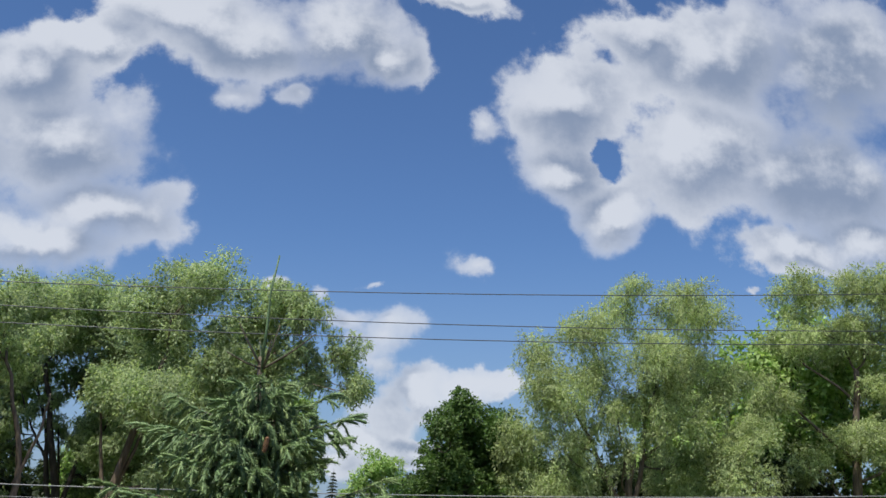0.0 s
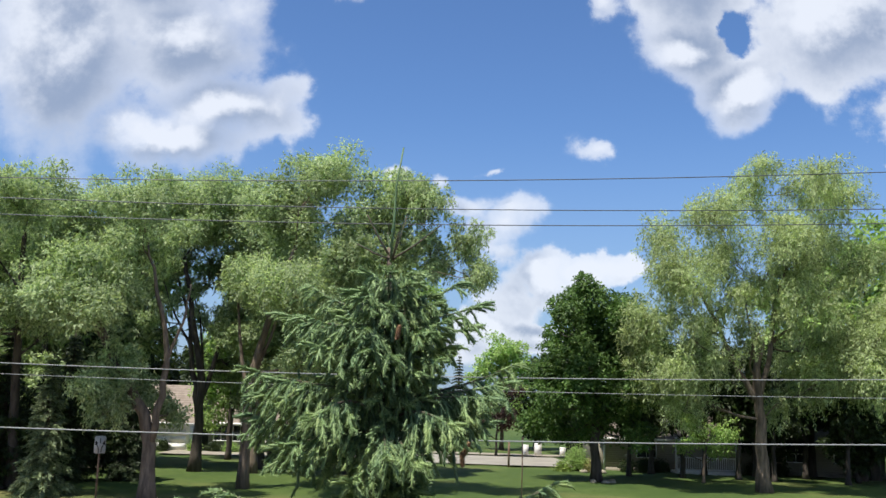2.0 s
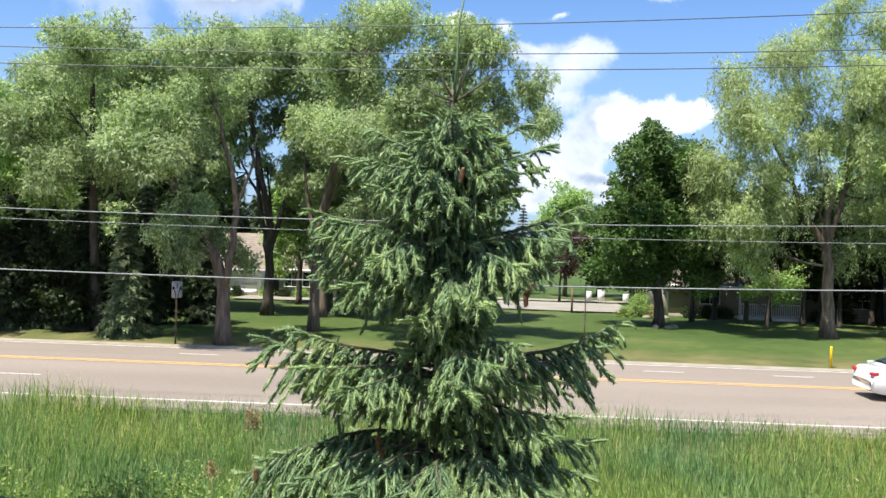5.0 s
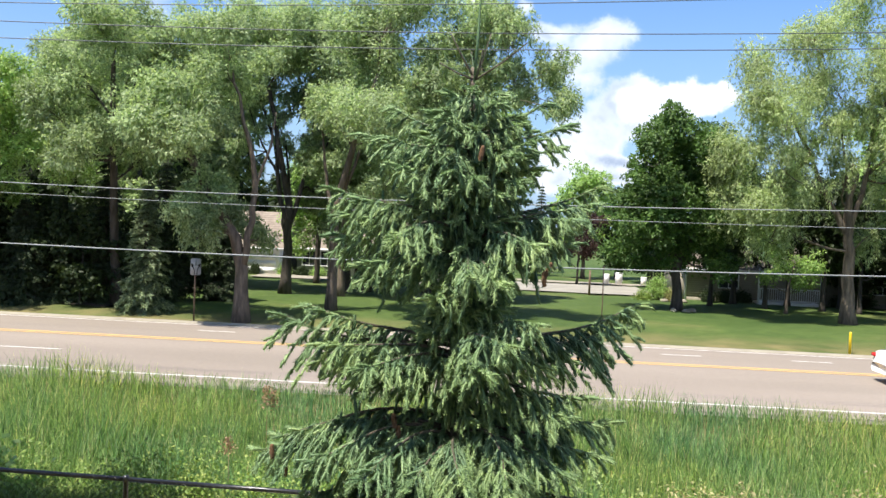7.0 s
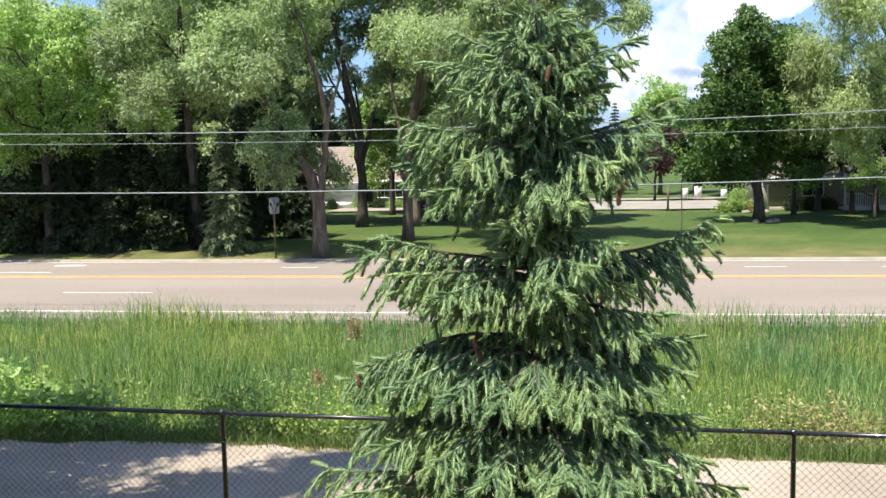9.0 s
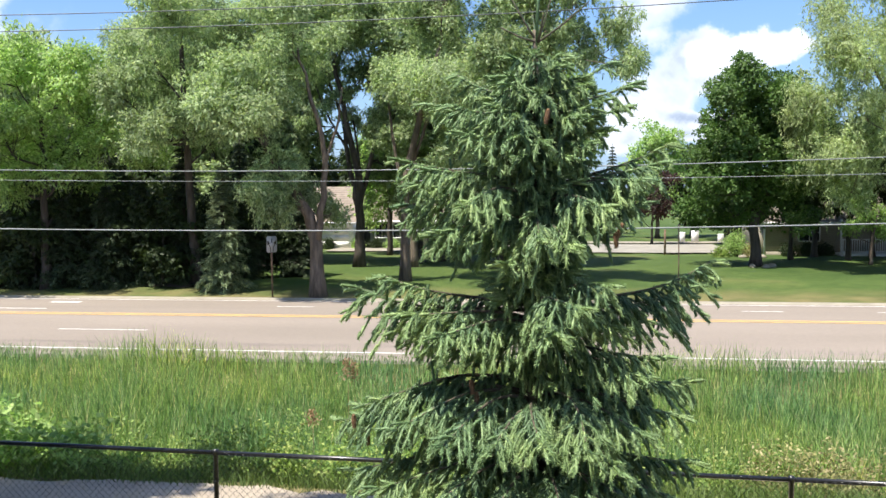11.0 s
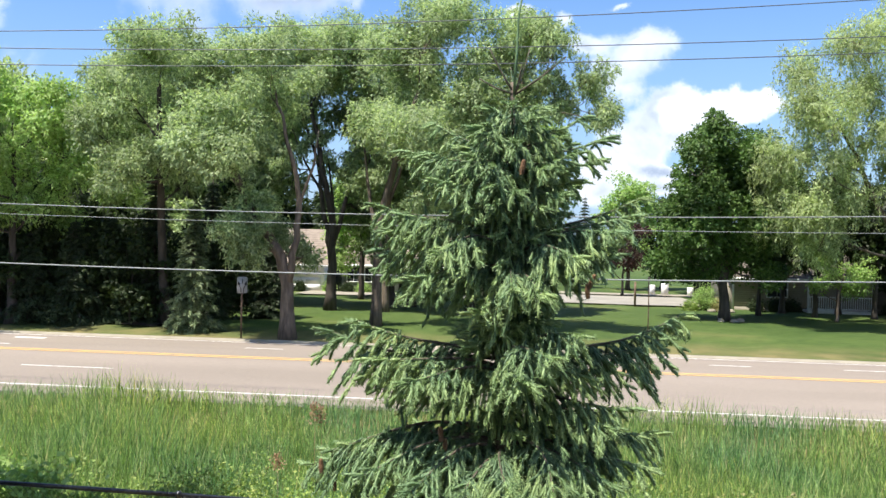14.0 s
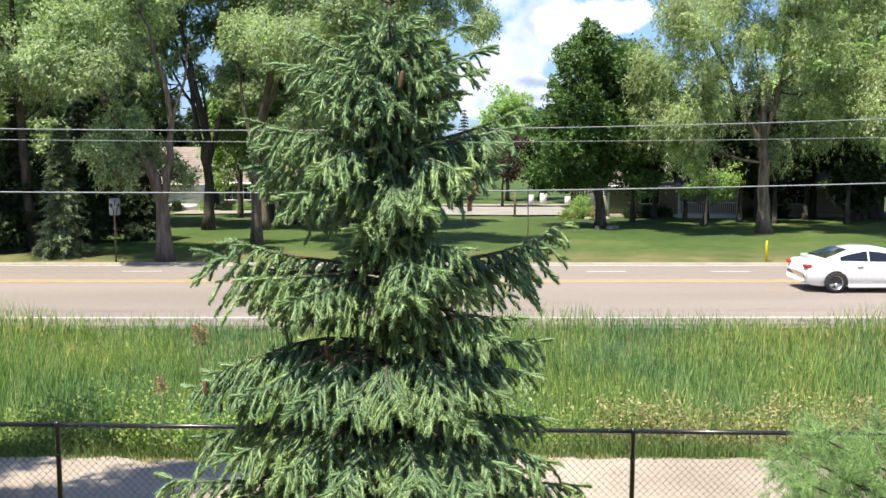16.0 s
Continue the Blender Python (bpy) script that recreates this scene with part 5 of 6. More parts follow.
def near_spruce():
    rng = np.random.default_rng(77)
    tree = thing("spruce_tree", tuple(SPRUCE), "blue-green spruce with drooping boughs and brown cones", "tree")
    x0, y0, g0 = SPRUCE
    g = Geo()
    zs = np.linspace(-0.05, 4.55, 24)
    tube(g, np.stack([0.015 * np.sin(zs * 2.2), 0.012 * np.cos(zs * 1.7), zs], 1), np.interp(zs, [0, 2, 3.6, 4.5], [0.11, 0.075, 0.035, 0.014]), 9)
    part("trunk", g, tree, mats=[TWIG])
    # bare leader with short needles close to it
    g = Geo()
    lead = [np.array([0.0, 0, 4.45]), np.array([0.018, 0, 4.75]), np.array([0.022, 0.0, 4.97]), np.array([0.062, 0, 5.24])]
    tube(g, lead, [0.013, 0.010, 0.008, 0.006], 6, 0)
    for a, b in zip(lead, lead[1:]):
        needle_shoots(g, rng, a[None], (b - a)[None], np.array([np.linalg.norm(b - a)]), per_m=260, needle=0.012, thick=0.0, sag=0.0)
    part("leader", g, tree, mats=[NEEDLE, TWIG])

    def bough(z, x, y, tip_z, bump=0.0, full=1.0, hang=1.0):
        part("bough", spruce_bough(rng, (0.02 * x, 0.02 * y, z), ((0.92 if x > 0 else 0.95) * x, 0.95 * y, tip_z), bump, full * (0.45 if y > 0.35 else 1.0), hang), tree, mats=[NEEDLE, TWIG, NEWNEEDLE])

    def whorl(z, count, length, rise, full=1.0, hang=0.9):
        turn = rng.uniform(0, 6.28)
        for k in range(count):
            a, ln = turn + k * 6.283 / count + rng.uniform(-0.2, 0.2), length * rng.uniform(0.8, 1.15)
            bough(z + rng.uniform(-0.04, 0.04), ln * math.cos(a), ln * math.sin(a), z + rise + rng.uniform(-0.05, 0.05), 0.02, full, hang)

    # open whorl below the leader: stiff rising shoots, closely needled
    for x, y, z in ((-0.16, -0.05, 4.76), (-0.10, 0.08, 4.66), (0.10, 0.06, 4.78), (0.34, 0.0, 4.72), (-0.22, -0.08, 4.56), (0.06, -0.16, 4.64), (-0.03, 0.18, 4.68)):
        g = Geo()
        a, b = np.array([0.012, 0, 4.47]), np.array([x, y, z])
        tube(g, [a, (a + b) / 2 + np.array([0, 0, -0.012]), b], [0.008, 0.006, 0.004], 5, 1)
        needle_shoots(g, rng, a[None], (b - a)[None], np.array([np.linalg.norm(b - a)]), 0, 420, 0.014, 0.0035, 0.004, 0.0)
        part("shoot", g, tree, mats=[NEEDLE, TWIG])
    # upper mass
    for z, n, ln, up in ((4.25, 6, 0.17, 0.09), (4.17, 7, 0.26, 0.08), (4.08, 8, 0.36, 0.05), (3.98, 9, 0.43, 0.02), (3.88, 9, 0.42, -0.04), (3.78, 8, 0.36, -0.09), (3.67, 6, 0.26, -0.1)):
        whorl(z, n, ln, up, 1.1, 0.9)
    for z, x, y, zt in ((3.96, -0.70, -0.05, 4.08), (4.08, -0.55, 0.1, 4.28), (4.02, -0.52, -0.3, 4.05), (3.90, -0.42, -0.4, 3.86)):
        bough(z, x, y, zt, 0.0, 0.9, 0.8)
    for z, x, y, zt in ((4.04, 0.64, 0.05, 4.19), (3.94, 0.58, 0.0, 4.04), (4.12, 0.50, 0.12, 4.34), (3.86, 0.44, -0.15, 3.9), (4.0, 0.42, -0.3, 4.06)):
        bough(z, x, y, zt, 0.0, 0.55, 0.75)
    # second storey
    for z, x, y, zt, bm in ((3.50, -0.93, -0.08, 3.72, 0.06), (3.32, -0.91, 0.08, 3.42, 0.02), (3.46, -0.66, -0.42, 3.64, 0.10), (3.42, -0.42, -0.60, 3.42, 0.14), (3.42, -0.78, -0.26, 3.55, 0.08), (3.30, -0.56, -0.46, 3.25, 0.10), (3.24, -0.70, -0.16, 3.22, 0.06),
                            (3.50, 0.91, 0.08, 3.80, 0.02), (3.46, 0.84, -0.14, 3.68, 0.06), (3.42, 0.70, -0.34, 3.58, 0.10), (3.38, 0.48, -0.52, 3.40, 0.12), (3.32, 0.70, -0.18, 3.42, 0.06), (3.26, 0.26, -0.58, 3.16, 0.10), (3.28, 0.05, -0.60, 3.20, 0.10),
                            (3.24, -0.16, -0.48, 3.06, 0.06), (3.4, 0.3, 0.6, 3.5, 0.1), (3.4, -0.3, 0.6, 3.5, 0.1), (3.62, -0.28, -0.16, 3.58, 0.0), (3.60, 0.26, -0.18, 3.56, 0.0)):
        bough(z, x, y, zt, bm)
    # third storey, with an open gap below the second
    for z, x, y, zt, bm in ((2.72, -1.24, 0.0, 2.86, 0.0), (2.74, -1.02, -0.22, 2.96, 0.02), (2.66, -0.86, -0.42, 2.74, 0.08), (2.62, -0.62, -0.58, 2.62, 0.10), (2.58, -0.92, -0.1, 2.62, 0.06),
                            (2.70, 0.50, -0.52, 2.94, 0.12), (2.66, 0.32, -0.70, 2.82, 0.14), (2.62, 0.14, -0.70, 2.66, 0.12), (2.60, 0.56, -0.36, 2.66, 0.10),
                            (2.76, 1.26, 0.34, 3.02, -0.02), (2.70, 1.10, 0.22, 2.86, 0.0), (2.50, 0.82, -0.24, 2.46, 0.06), (2.46, 0.70, -0.40, 2.36, 0.08), (2.6, 0.5, 0.75, 2.7, 0.05), (2.6, -0.4, 0.8, 2.7, 0.05), (2.6, -0.9, 0.45, 2.75, 0.05)):
        bough(z, x, y, zt, bm)
    # fourth storey
    for z, x, y, zt, bm in ((2.16, -1.34, -0.12, 1.98, 0.20), (2.22, -1.16, -0.28, 2.12, 0.16), (2.14, -0.90, -0.50, 2.02, 0.16), (2.12, -0.56, -0.72, 1.98, 0.16), (2.04, -1.0, -0.14, 1.92, 0.1),
                            (2.24, 1.06, 0.02, 2.26, 0.06), (2.18, 0.98, -0.28, 2.10, 0.10), (2.12, 0.72, -0.52, 2.04, 0.12), (2.14, 0.36, -0.82, 1.98, 0.18), (2.10, 0.08, -0.84, 2.02, 0.12), (2.06, -0.26, -0.78, 1.96, 0.12), (2.02, 0.55, -0.66, 1.84, 0.12),
                            (2.1, 0.6, 0.85, 2.1, 0.05), (2.1, 0.0, 1.0, 2.1, 0.05), (2.1, -0.7, 0.8, 2.1, 0.05)):
        bough(z, x, y, zt, bm)
    # fifth storey
    for z, x, y, zt, bm in ((1.76, -1.26, -0.18, 1.66, 0.10), (1.74, -1.02, -0.50, 1.64, 0.12), (1.70, -0.66, -0.78, 1.60, 0.14), (1.62, -0.9, -0.2, 1.5, 0.08), (1.78, 1.08, -0.08, 1.76, 0.06), (1.70, 1.08, -0.38, 1.56, 0.10), (1.68, 0.78, -0.64, 1.60, 0.12), (1.70, 0.54, -0.88, 1.52, 0.16),
                            (1.66, 0.20, -0.98, 1.60, 0.12), (1.64, -0.28, -0.94, 1.56, 0.14), (1.56, 0.9, -0.2, 1.42, 0.08), (1.7, 0.7, 0.9, 1.7, 0.05), (1.7, 0.0, 1.1, 1.7, 0.05), (1.7, -0.8, 0.85, 1.7, 0.05)):
        bough(z, x, y, zt, bm)
    # sixth storey and the skirts below it
    for z, x, y, zt, bm in ((1.42, -1.56, 0.0, 1.32, 0.06), (1.36, -1.26, -0.40, 1.28, 0.08), (1.34, -0.88, -0.80, 1.24, 0.12), (1.42, 1.38, 0.02, 1.26, 0.06), (1.36, 1.18, -0.40, 1.24, 0.08), (1.34, 0.86, -0.78, 1.2, 0.12), (1.36, 0.30, -1.06, 1.22, 0.12), (1.36, -0.34, -1.04, 1.22, 0.12), (1.40, -0.03, -1.08, 1.36, 0.02),
                            (1.3, 0.8, 1.0, 1.3, 0.05), (1.3, 0.0, 1.2, 1.3, 0.05), (1.3, -0.9, 0.95, 1.3, 0.05)):
        bough(z, x, y, zt, bm)
    for k in range(11):
        a = k * 6.283 / 11
        bough(0.75 + 0.2 * (k % 2), 1.4 * math.cos(a), 1.4 * math.sin(a), 0.65, 0.1, 0.4)
    # short inner boughs close to the trunk
    for k in range(54):
        z, a, ln = rng.uniform(1.3, 3.8), rng.uniform(2.7, 6.7), rng.uniform(0.14, 0.28)
        bough(z, ln * math.cos(a), ln * math.sin(a), z - rng.uniform(0.02, 0.16), 0.02, 1.1, 1.2)
    for k in range(14):
        z, a, ln = rng.uniform(2.62, 3.15), rng.uniform(3.2, 6.2), rng.uniform(0.16, 0.30)
        bough(z, ln * math.cos(a), ln * math.sin(a), z - rng.uniform(0.05, 0.2), 0.02, 1.1, 1.3)
    cone = cone_mesh()
    for x, z, dy in ((-1.40, 3.12, -0.30), (-1.31, 3.01, -0.30), (-0.10, 5.06, -0.42), (0.33, 4.36, -0.3), (-0.62, 3.36, -0.3), (-0.58, 3.28, -0.28), (0.29, 4.30, -0.3)):
        part("cone", cone, tree, "brown hanging cone", at=Matrix.Translation((x - x0 + rng.normal() * 0.01, dy, z - g0)) @ Matrix.Rotation(rng.normal() * 0.15, 4, "Y") @ Matrix.Diagonal((0.8, 0.8, 0.8, 1)))
    return tree


near_spruce()


def soft_pine():
    """A white pine beside the fence, of which the upper boughs show."""
    rng = np.random.default_rng(90)
    tree = thing("pine_tree", (2.62, 5.05, 1.05), "pale green soft-needled pine standing near the fence", "tree")
    g = Geo()
    tube(g, [(0, 0, -0.05), (0.02, 0, 1.1), (0, 0, 2.1)], [0.06, 0.04, 0.012], 8)
    part("trunk", g, tree, mats=[TWIG])
    for k in range(60):
        z = 0.5 + 1.28 * (k / 60)
        az = k * 2.399
        out = np.array([math.cos(az), math.sin(az), 0.5])
        L = (1.22 - 0.36 * z) * rng.uniform(0.8, 1.12)
        g = Geo()
        root = np.array([0, 0, z])
        pts = root + unit(out) * (np.linspace(0, 1, 6) * L)[:, None]
        tube(g, pts, np.linspace(0.012, 0.004, 6), 5, 1)
        m = int(24 * L + 6)
        t = rng.uniform(0.35, 1.0, m)[:, None]
        st = root + unit(out) * t * L + rng.normal(size=(m, 3)) * 0.05
        wy = unit(out) * 0.8 + rng.normal(size=(m, 3)) * 0.45
        needle_shoots(g, rng, st, wy, rng.uniform(0.08, 0.16, m), per_m=420, needle=0.085, width=0.0036, thick=0.0, sag=0.0)
        part("bough", g, tree, mats=[PINE, TWIG])
    return tree


soft_pine()

# ---- houses beyond the lawn ----


def lap_wall(g, x0, x1, z0, z1, y=0.0, lap=0.15, mat=0, facing=-1):
    """A wall of overlapping horizontal boards along x, seen from -y (facing -1) or +y."""
    n = max(1, int((z1 - z0) / lap))
    h = (z1 - z0) / n
    for i in range(n):
        a, b = z0 + i * h, z0 + (i + 1) * h
        yo, yi = y + facing * 0.03, y + facing * 0.008
        g.add([(x0, yo, a), (x1, yo, a), (x1, yi, b), (x0, yi, b), (x0, yi, a), (x1, yi, a)], [(0, 1, 2, 3), (4, 5, 1, 0)], mat)
    box(g, x0, x1, min(y, y - facing * 0.18), max(y, y - facing * 0.18), z0, z1, mat)


def house_window(parent, x, z, w, h, y=-0.03, grid=(2, 2)):
    fr = Geo()
    t = 0.07
    for a, b, c, d in ((-w / 2 - t, w / 2 + t, h / 2, h / 2 + t), (-w / 2 - t, w / 2 + t, -h / 2 - t, -h / 2), (-w / 2 - t, -w / 2, -h / 2, h / 2), (w / 2, w / 2 + t, -h / 2, h / 2)):
        box(fr, a, b, y - 0.05, y + 0.02, c, d, 0)
    for i in range(1, grid[0]):
        xx = -w / 2 + w * i / grid[0]
        box(fr, xx - 0.02, xx + 0.02, y - 0.035, y - 0.005, -h / 2, h / 2, 0)
    for j in range(1, grid[1]):
        zz = -h / 2 + h * j / grid[1]
        box(fr, -w / 2, w / 2, y - 0.03, y - 0.005, zz - 0.02, zz + 0.02, 0)
    win = part("window", fr, parent, "white framed window", mats=[WHITEPAINT], at=Matrix.Translation((x, 0, z)))
    p = Geo()
    box(p, -w / 2, w / 2, y - 0.003, y + 0.003, -h / 2, h / 2, 0)
    part("pane", p, win, mats=[GLASSDARK])
    return win


def gable_roof(parent, x0, x1, y0, y1, eave, rise, over=0.4, mat=None, name="roof"):
    """A roof whose ridge runs along x, of shingle courses, with fascia boards."""
    g = Geo()
    ym = (y0 + y1) / 2
    half = ym - y0 + over
    courses = 16
    for sgn in (-1, 1):
        for i in range(courses):
            a, b = i / courses, (i + 1) / courses
            ya, yb = ym + sgn * half * (1 - a), ym + sgn * half * (1 - b)
            za, zb = eave - over * rise / (ym - y0) + (rise + over * rise / (ym - y0)) * a, eave - over * rise / (ym - y0) + (rise + over * rise / (ym - y0)) * b
            v = [(x0 - over, ya, za + 0.05), (x1 + over, ya, za + 0.05), (x1 + over, yb, zb + 0.03), (x0 - over, yb, zb + 0.03), (x0 - over, ya, za - 0.06), (x1 + over, ya, za - 0.06)]
            g.add(v, [(0, 1, 2, 3), (4, 5, 1, 0)])
    roof = part(name, g, parent, mats=[mat])
    roof["kind"] = "stuff"
    f = Geo()
    z = eave - over * rise / (ym - y0)
    box(f, x0 - over, x1 + over, y0 - over - 0.03, y0 - over, z - 0.16, z + 0.02)
    part("fascia", f, roof, mats=[WHITEPAINT])
    gg = Geo()
    for xx in (x0, x1):
        gg.add([(xx, y0, eave), (xx, y1, eave), (xx, ym, eave + rise), (xx + 0.1, y0, eave), (xx + 0.1, y1, eave), (xx + 0.1, ym, eave + rise)], [(0, 1, 2), (3, 5, 4)])
    part("gable", gg, parent, mats=[SIDING if mat is SHINGLE else GREYSIDE])
    return roof


def side_walls(parent, x0, x1, y0, y1, z0, z1, mat):
    g = Geo()
    box(g, x0, x0 + 0.2, y0 + 0.2, y1, z0, z1)
    box(g, x1 - 0.2, x1, y0 + 0.2, y1, z0, z1)
    box(g, x0 + 0.2, x1 - 0.2, y1 - 0.2, y1, z0, z1)
    part("side_wall", g, parent, mats=[mat])


def beige_house():
    y, base = 68.4, -0.2
    h = thing("beige_house", (12.9, y, base), "low beige lap-sided house behind the maple and willow", "house")
    g = Geo()
    lap_wall(g, 0, 20, 0.3, 2.55)
    part("front_wall", g, h, mats=[SIDING])["kind"] = "stuff"
    g = Geo()
    box(g, 0, 20, -0.01, 0.2, -0.2, 0.3)
    part("foundation", g, h, mats=[CONCRETE])
    side_walls(h, 0, 20, 0, 9, -0.1, 2.55, SIDING)
    gable_roof(h, 0, 20, 0, 9, 2.55, 2.3, 0.5, SHADESHINGLE)
    g = Geo()
    box(g, -0.03, 0.09, -0.05, 0.0, -0.1, 2.55)
    part("corner_board", g, h, mats=[WHITEPAINT])
    for x in (3.0, 13.6, 17.0):
        house_window(h, x, 1.55, 1.3, 1.1)
    # porch with white balusters
    p = thing("porch_railing", (17.6, y - 1.6, base), "white painted porch railing with upright balusters", "railing")
    g = Geo()
    box(g, 0, 4.2, -0.05, 1.55, -0.05, 0.22)
    part("deck", g, p, mats=[WHITEPAINT])
    for zz in (0.32, 1.12):
        g = Geo()
        box(g, 0, 4.2, -0.03, 0.03, zz, zz + 0.07)
        part("rail", g, p, mats=[WHITEPAINT])
    g = Geo()
    box(g, -0.02, 0.02, -0.02, 0.02, 0.36, 1.14)
    bal = g.mesh("baluster", [WHITEPAINT])
    for i in range(28):
        part("baluster", bal, p, at=Matrix.Translation((0.12 + i * 0.147, 0, 0)))
    g = Geo()
    box(g, -0.06, 0.06, -0.06, 0.06, 0, 2.5, 0, 0.01)
    post = g.mesh("porch_post", [WHITEPAINT])
    for x in (0, 2.1, 4.2):
        part("porch_post", post, p, at=Matrix.Translation((x, 0, 0)))
    return h


beige_house()


def white_house():
    y, base = 75.5, -0.3
    h = thing("white_house", (-23.9, y, base), "white house with an attached garage and tan shingle roof", "house")
    g = Geo()
    lap_wall(g, 0, 6.0, 0.1, 2.45)
    part("garage_wall", g, h, mats=[WHITESIDE])
    door = Geo()
    for i in range(4):
        z = 0.12 + i * 0.53
        box(door, 0.55, 5.7, -0.075, -0.03, z, z + 0.515)
        for k in range(4):
            box(door, 0.75 + k * 1.25, 1.75 + k * 1.25, -0.085, -0.075, z + 0.11, z + 0.41)
    part("garage_door", door, h, "white panelled garage door", mats=[WHITEPAINT])
    side_walls(h, 0, 6, 0, 9, 0, 2.45, WHITESIDE)
    gable_roof(h, 0, 6, 0, 9, 2.45, 2.6, 0.45, SHINGLE)
    w = Geo()
    lap_wall(w, 6.0, 15.5, 0.1, 2.45, 1.6)
    part("front_wall", w, h, mats=[GREYSIDE])["kind"] = "stuff"
    gable_roof(h, 6.0, 15.5, 1.6, 10, 2.5, 2.3, 0.45, SHINGLE, "wing_roof")
    d = Geo()
    box(d, 6.25, 7.1, 1.52, 1.6, 0.1, 2.1)
    part("front_door", d, h, "dark front door", mats=[DARKHOLE])
    for x in (8.1, 9.6, 12.2):
        house_window(h, x, 1.45, 1.1, 1.15, 1.57)
    left = Geo()
    lap_wall(left, -7.5, 0, 0.1, 2.4, -2.2)
    part("side_wing_wall", left, h, mats=[GREYSIDE])
    gable_roof(h, -7.5, 0, -2.2, 6, 2.4, 2.0, 0.4, SHINGLE, "side_wing_roof")
    # thin near-black panel on the wall, painted as the shade inside an opening
    o = Geo()
    box(o, -4.9, -2.0, -2.26, -2.20, 0.1, 1.9)
    part("opening_shade", o, h, "flat dark panel coloured as the shade of an opening", mats=[DARKHOLE])
    return h


white_house()


def far_left_house():
    y, base = 63.0, -0.1
    h = thing("grey_house", (-38, y, base), "dark grey house hidden among the spruces", "house")
    g = Geo()
    lap_wall(g, 0, 12, 0.1, 2.6)
    part("front_wall", g, h, mats=[GREYSIDE])["kind"] = "stuff"
    side_walls(h, 0, 12, 0, 8, 0, 2.6, GREYSIDE)
    gable_roof(h, 0, 12, 0, 8, 2.6, 2.2, 0.4, SHINGLE)
    house_window(h, 8.2, 1.85, 1.05, 1.0)
    house_window(h, 3.2, 1.85, 1.05, 1.0)
    return h


far_left_house()

# ---- small things on the verge and lawn ----


def lane_sign():
    s = thing("lane_sign", pose(-12.92, 39.5, -0.02, 0, 0, 38), "white road sign with black arrows on a steel post", "road sign")
    g = Geo()
    for a, b in ((-0.03, -0.022), (0.022, 0.03)):
        box(g, a, b, -0.02, 0.02, -0.05, 2.6)
    box(g, -0.022, 0.022, 0.008, 0.02, -0.05, 2.6)
    part("post", g, s, mats=[RUSTY])
    g = Geo()
    w, z0, z1, c = 0.23, 1.90, 2.60, 0.05
    ring = [(-w + c, z0), (w - c, z0), (w, z0 + c), (w, z1 - c), (w - c, z1), (-w + c, z1), (-w, z1 - c), (-w, z0 + c)]
    v = [(x, -0.03, z) for x, z in ring] + [(x, -0.024, z) for x, z in ring]
    f = [(0, i, i + 1) for i in range(1, 7)] + [(8, 9 + i, 8 + i) for i in range(1, 7)]
    f += [t for i in range(8) for t in ((i, i + 8, (i + 1) % 8), ((i + 1) % 8, i + 8, (i + 1) % 8 + 8))]
    part("panel", Geo().add(v, f), s, mats=[SIGNFACE])
    for sx in (-1, 1):
        g = Geo()
        pts = [(sx * 0.05, -0.034, 1.92), (sx * 0.07, -0.034, 2.12), (sx * 0.15, -0.034, 2.28)]
        tube(g, pts, [0.018, 0.018, 0.016], 4)
        g.add([(sx * 0.08, -0.036, 2.30), (sx * 0.21, -0.036, 2.22), (sx * 0.19, -0.036, 2.42)], [(0, 1, 2), (0, 2, 1)])
        part("arrow", g, s, "black painted arrow", mats=[BLACKPAINT])
    g = Geo()
    box(g, -0.018, 0.018, -0.036, -0.033, 2.30, 2.50)
    part("arrow", g, s, "black painted bar", mats=[BLACKPAINT])
    return s


lane_sign()


def marker_post():
    s = thing("marker_post", (14.15, 39.5, -0.06), "yellow plastic utility marker post beside the kerb", "post")
    g = Geo()
    lathe(g, [(0.0, -0.05), (0.055, -0.05), (0.055, 0.80), (0.05, 0.86), (0.03, 0.895), (0.0, 0.905)], 12)
    part("tube", g, s, mats=[YELLOW])
    return s


marker_post()


def thin_stake():
    s = thing("stake", (4.62, 44.1, 0.05), "thin rusty steel stake standing on the lawn", "stake")
    g = Geo()
    tube(g, [(0, 0, -0.1), (0.01, 0, 1.4), (-0.01, 0, 2.8)], 0.03, 6)
    box(g, -0.05, 0.05, -0.02, 0.02, 2.72, 2.82)
    part("rod", g, s, mats=[RUSTY])
    return s


thin_stake()


def pedestal(x, y, w, h, mat, label):
    z = float(ground_z(y))
    s = thing("utility_box", (x, y, z), label, "utility box")
    g = Geo()
    box(g, -w / 2, w / 2, -w * 0.35, w * 0.35, -0.05, h, 0, 0.03)
    part("cabinet", g, s, mats=[mat])
    g = Geo()
    box(g, -w / 2 - 0.02, w / 2 + 0.02, -w * 0.37, w * 0.37, h - 0.09, h - 0.06)
    part("lid", g, s, mats=[mat])
    return s


pedestal(15.9, 39.75, 0.36, 0.34, GREENBOX, "small pale green utility box beside the kerb")
pedestal(9.3, 86.2, 0.45, 0.95, WHITEPAINT, "white upright utility cabinet beyond the lane")
pedestal(10.4, 86.4, 0.6, 1.1, WHITEPAINT, "wide white utility cabinet beyond the lane")
pedestal(12.6, 86.3, 0.5, 0.8, WHITEPAINT, "low white utility cabinet beyond the lane")


def lot_post(x, y):
    s = thing("lot_post", (x, y, float(ground_z(y))), "short wooden post at the lane edge", "post")
    g = Geo()
    box(g, -0.07, 0.07, -0.07, 0.07, -0.05, 1.75, 0, 0.02)
    part("timber", g, s, mats=[RUSTY])


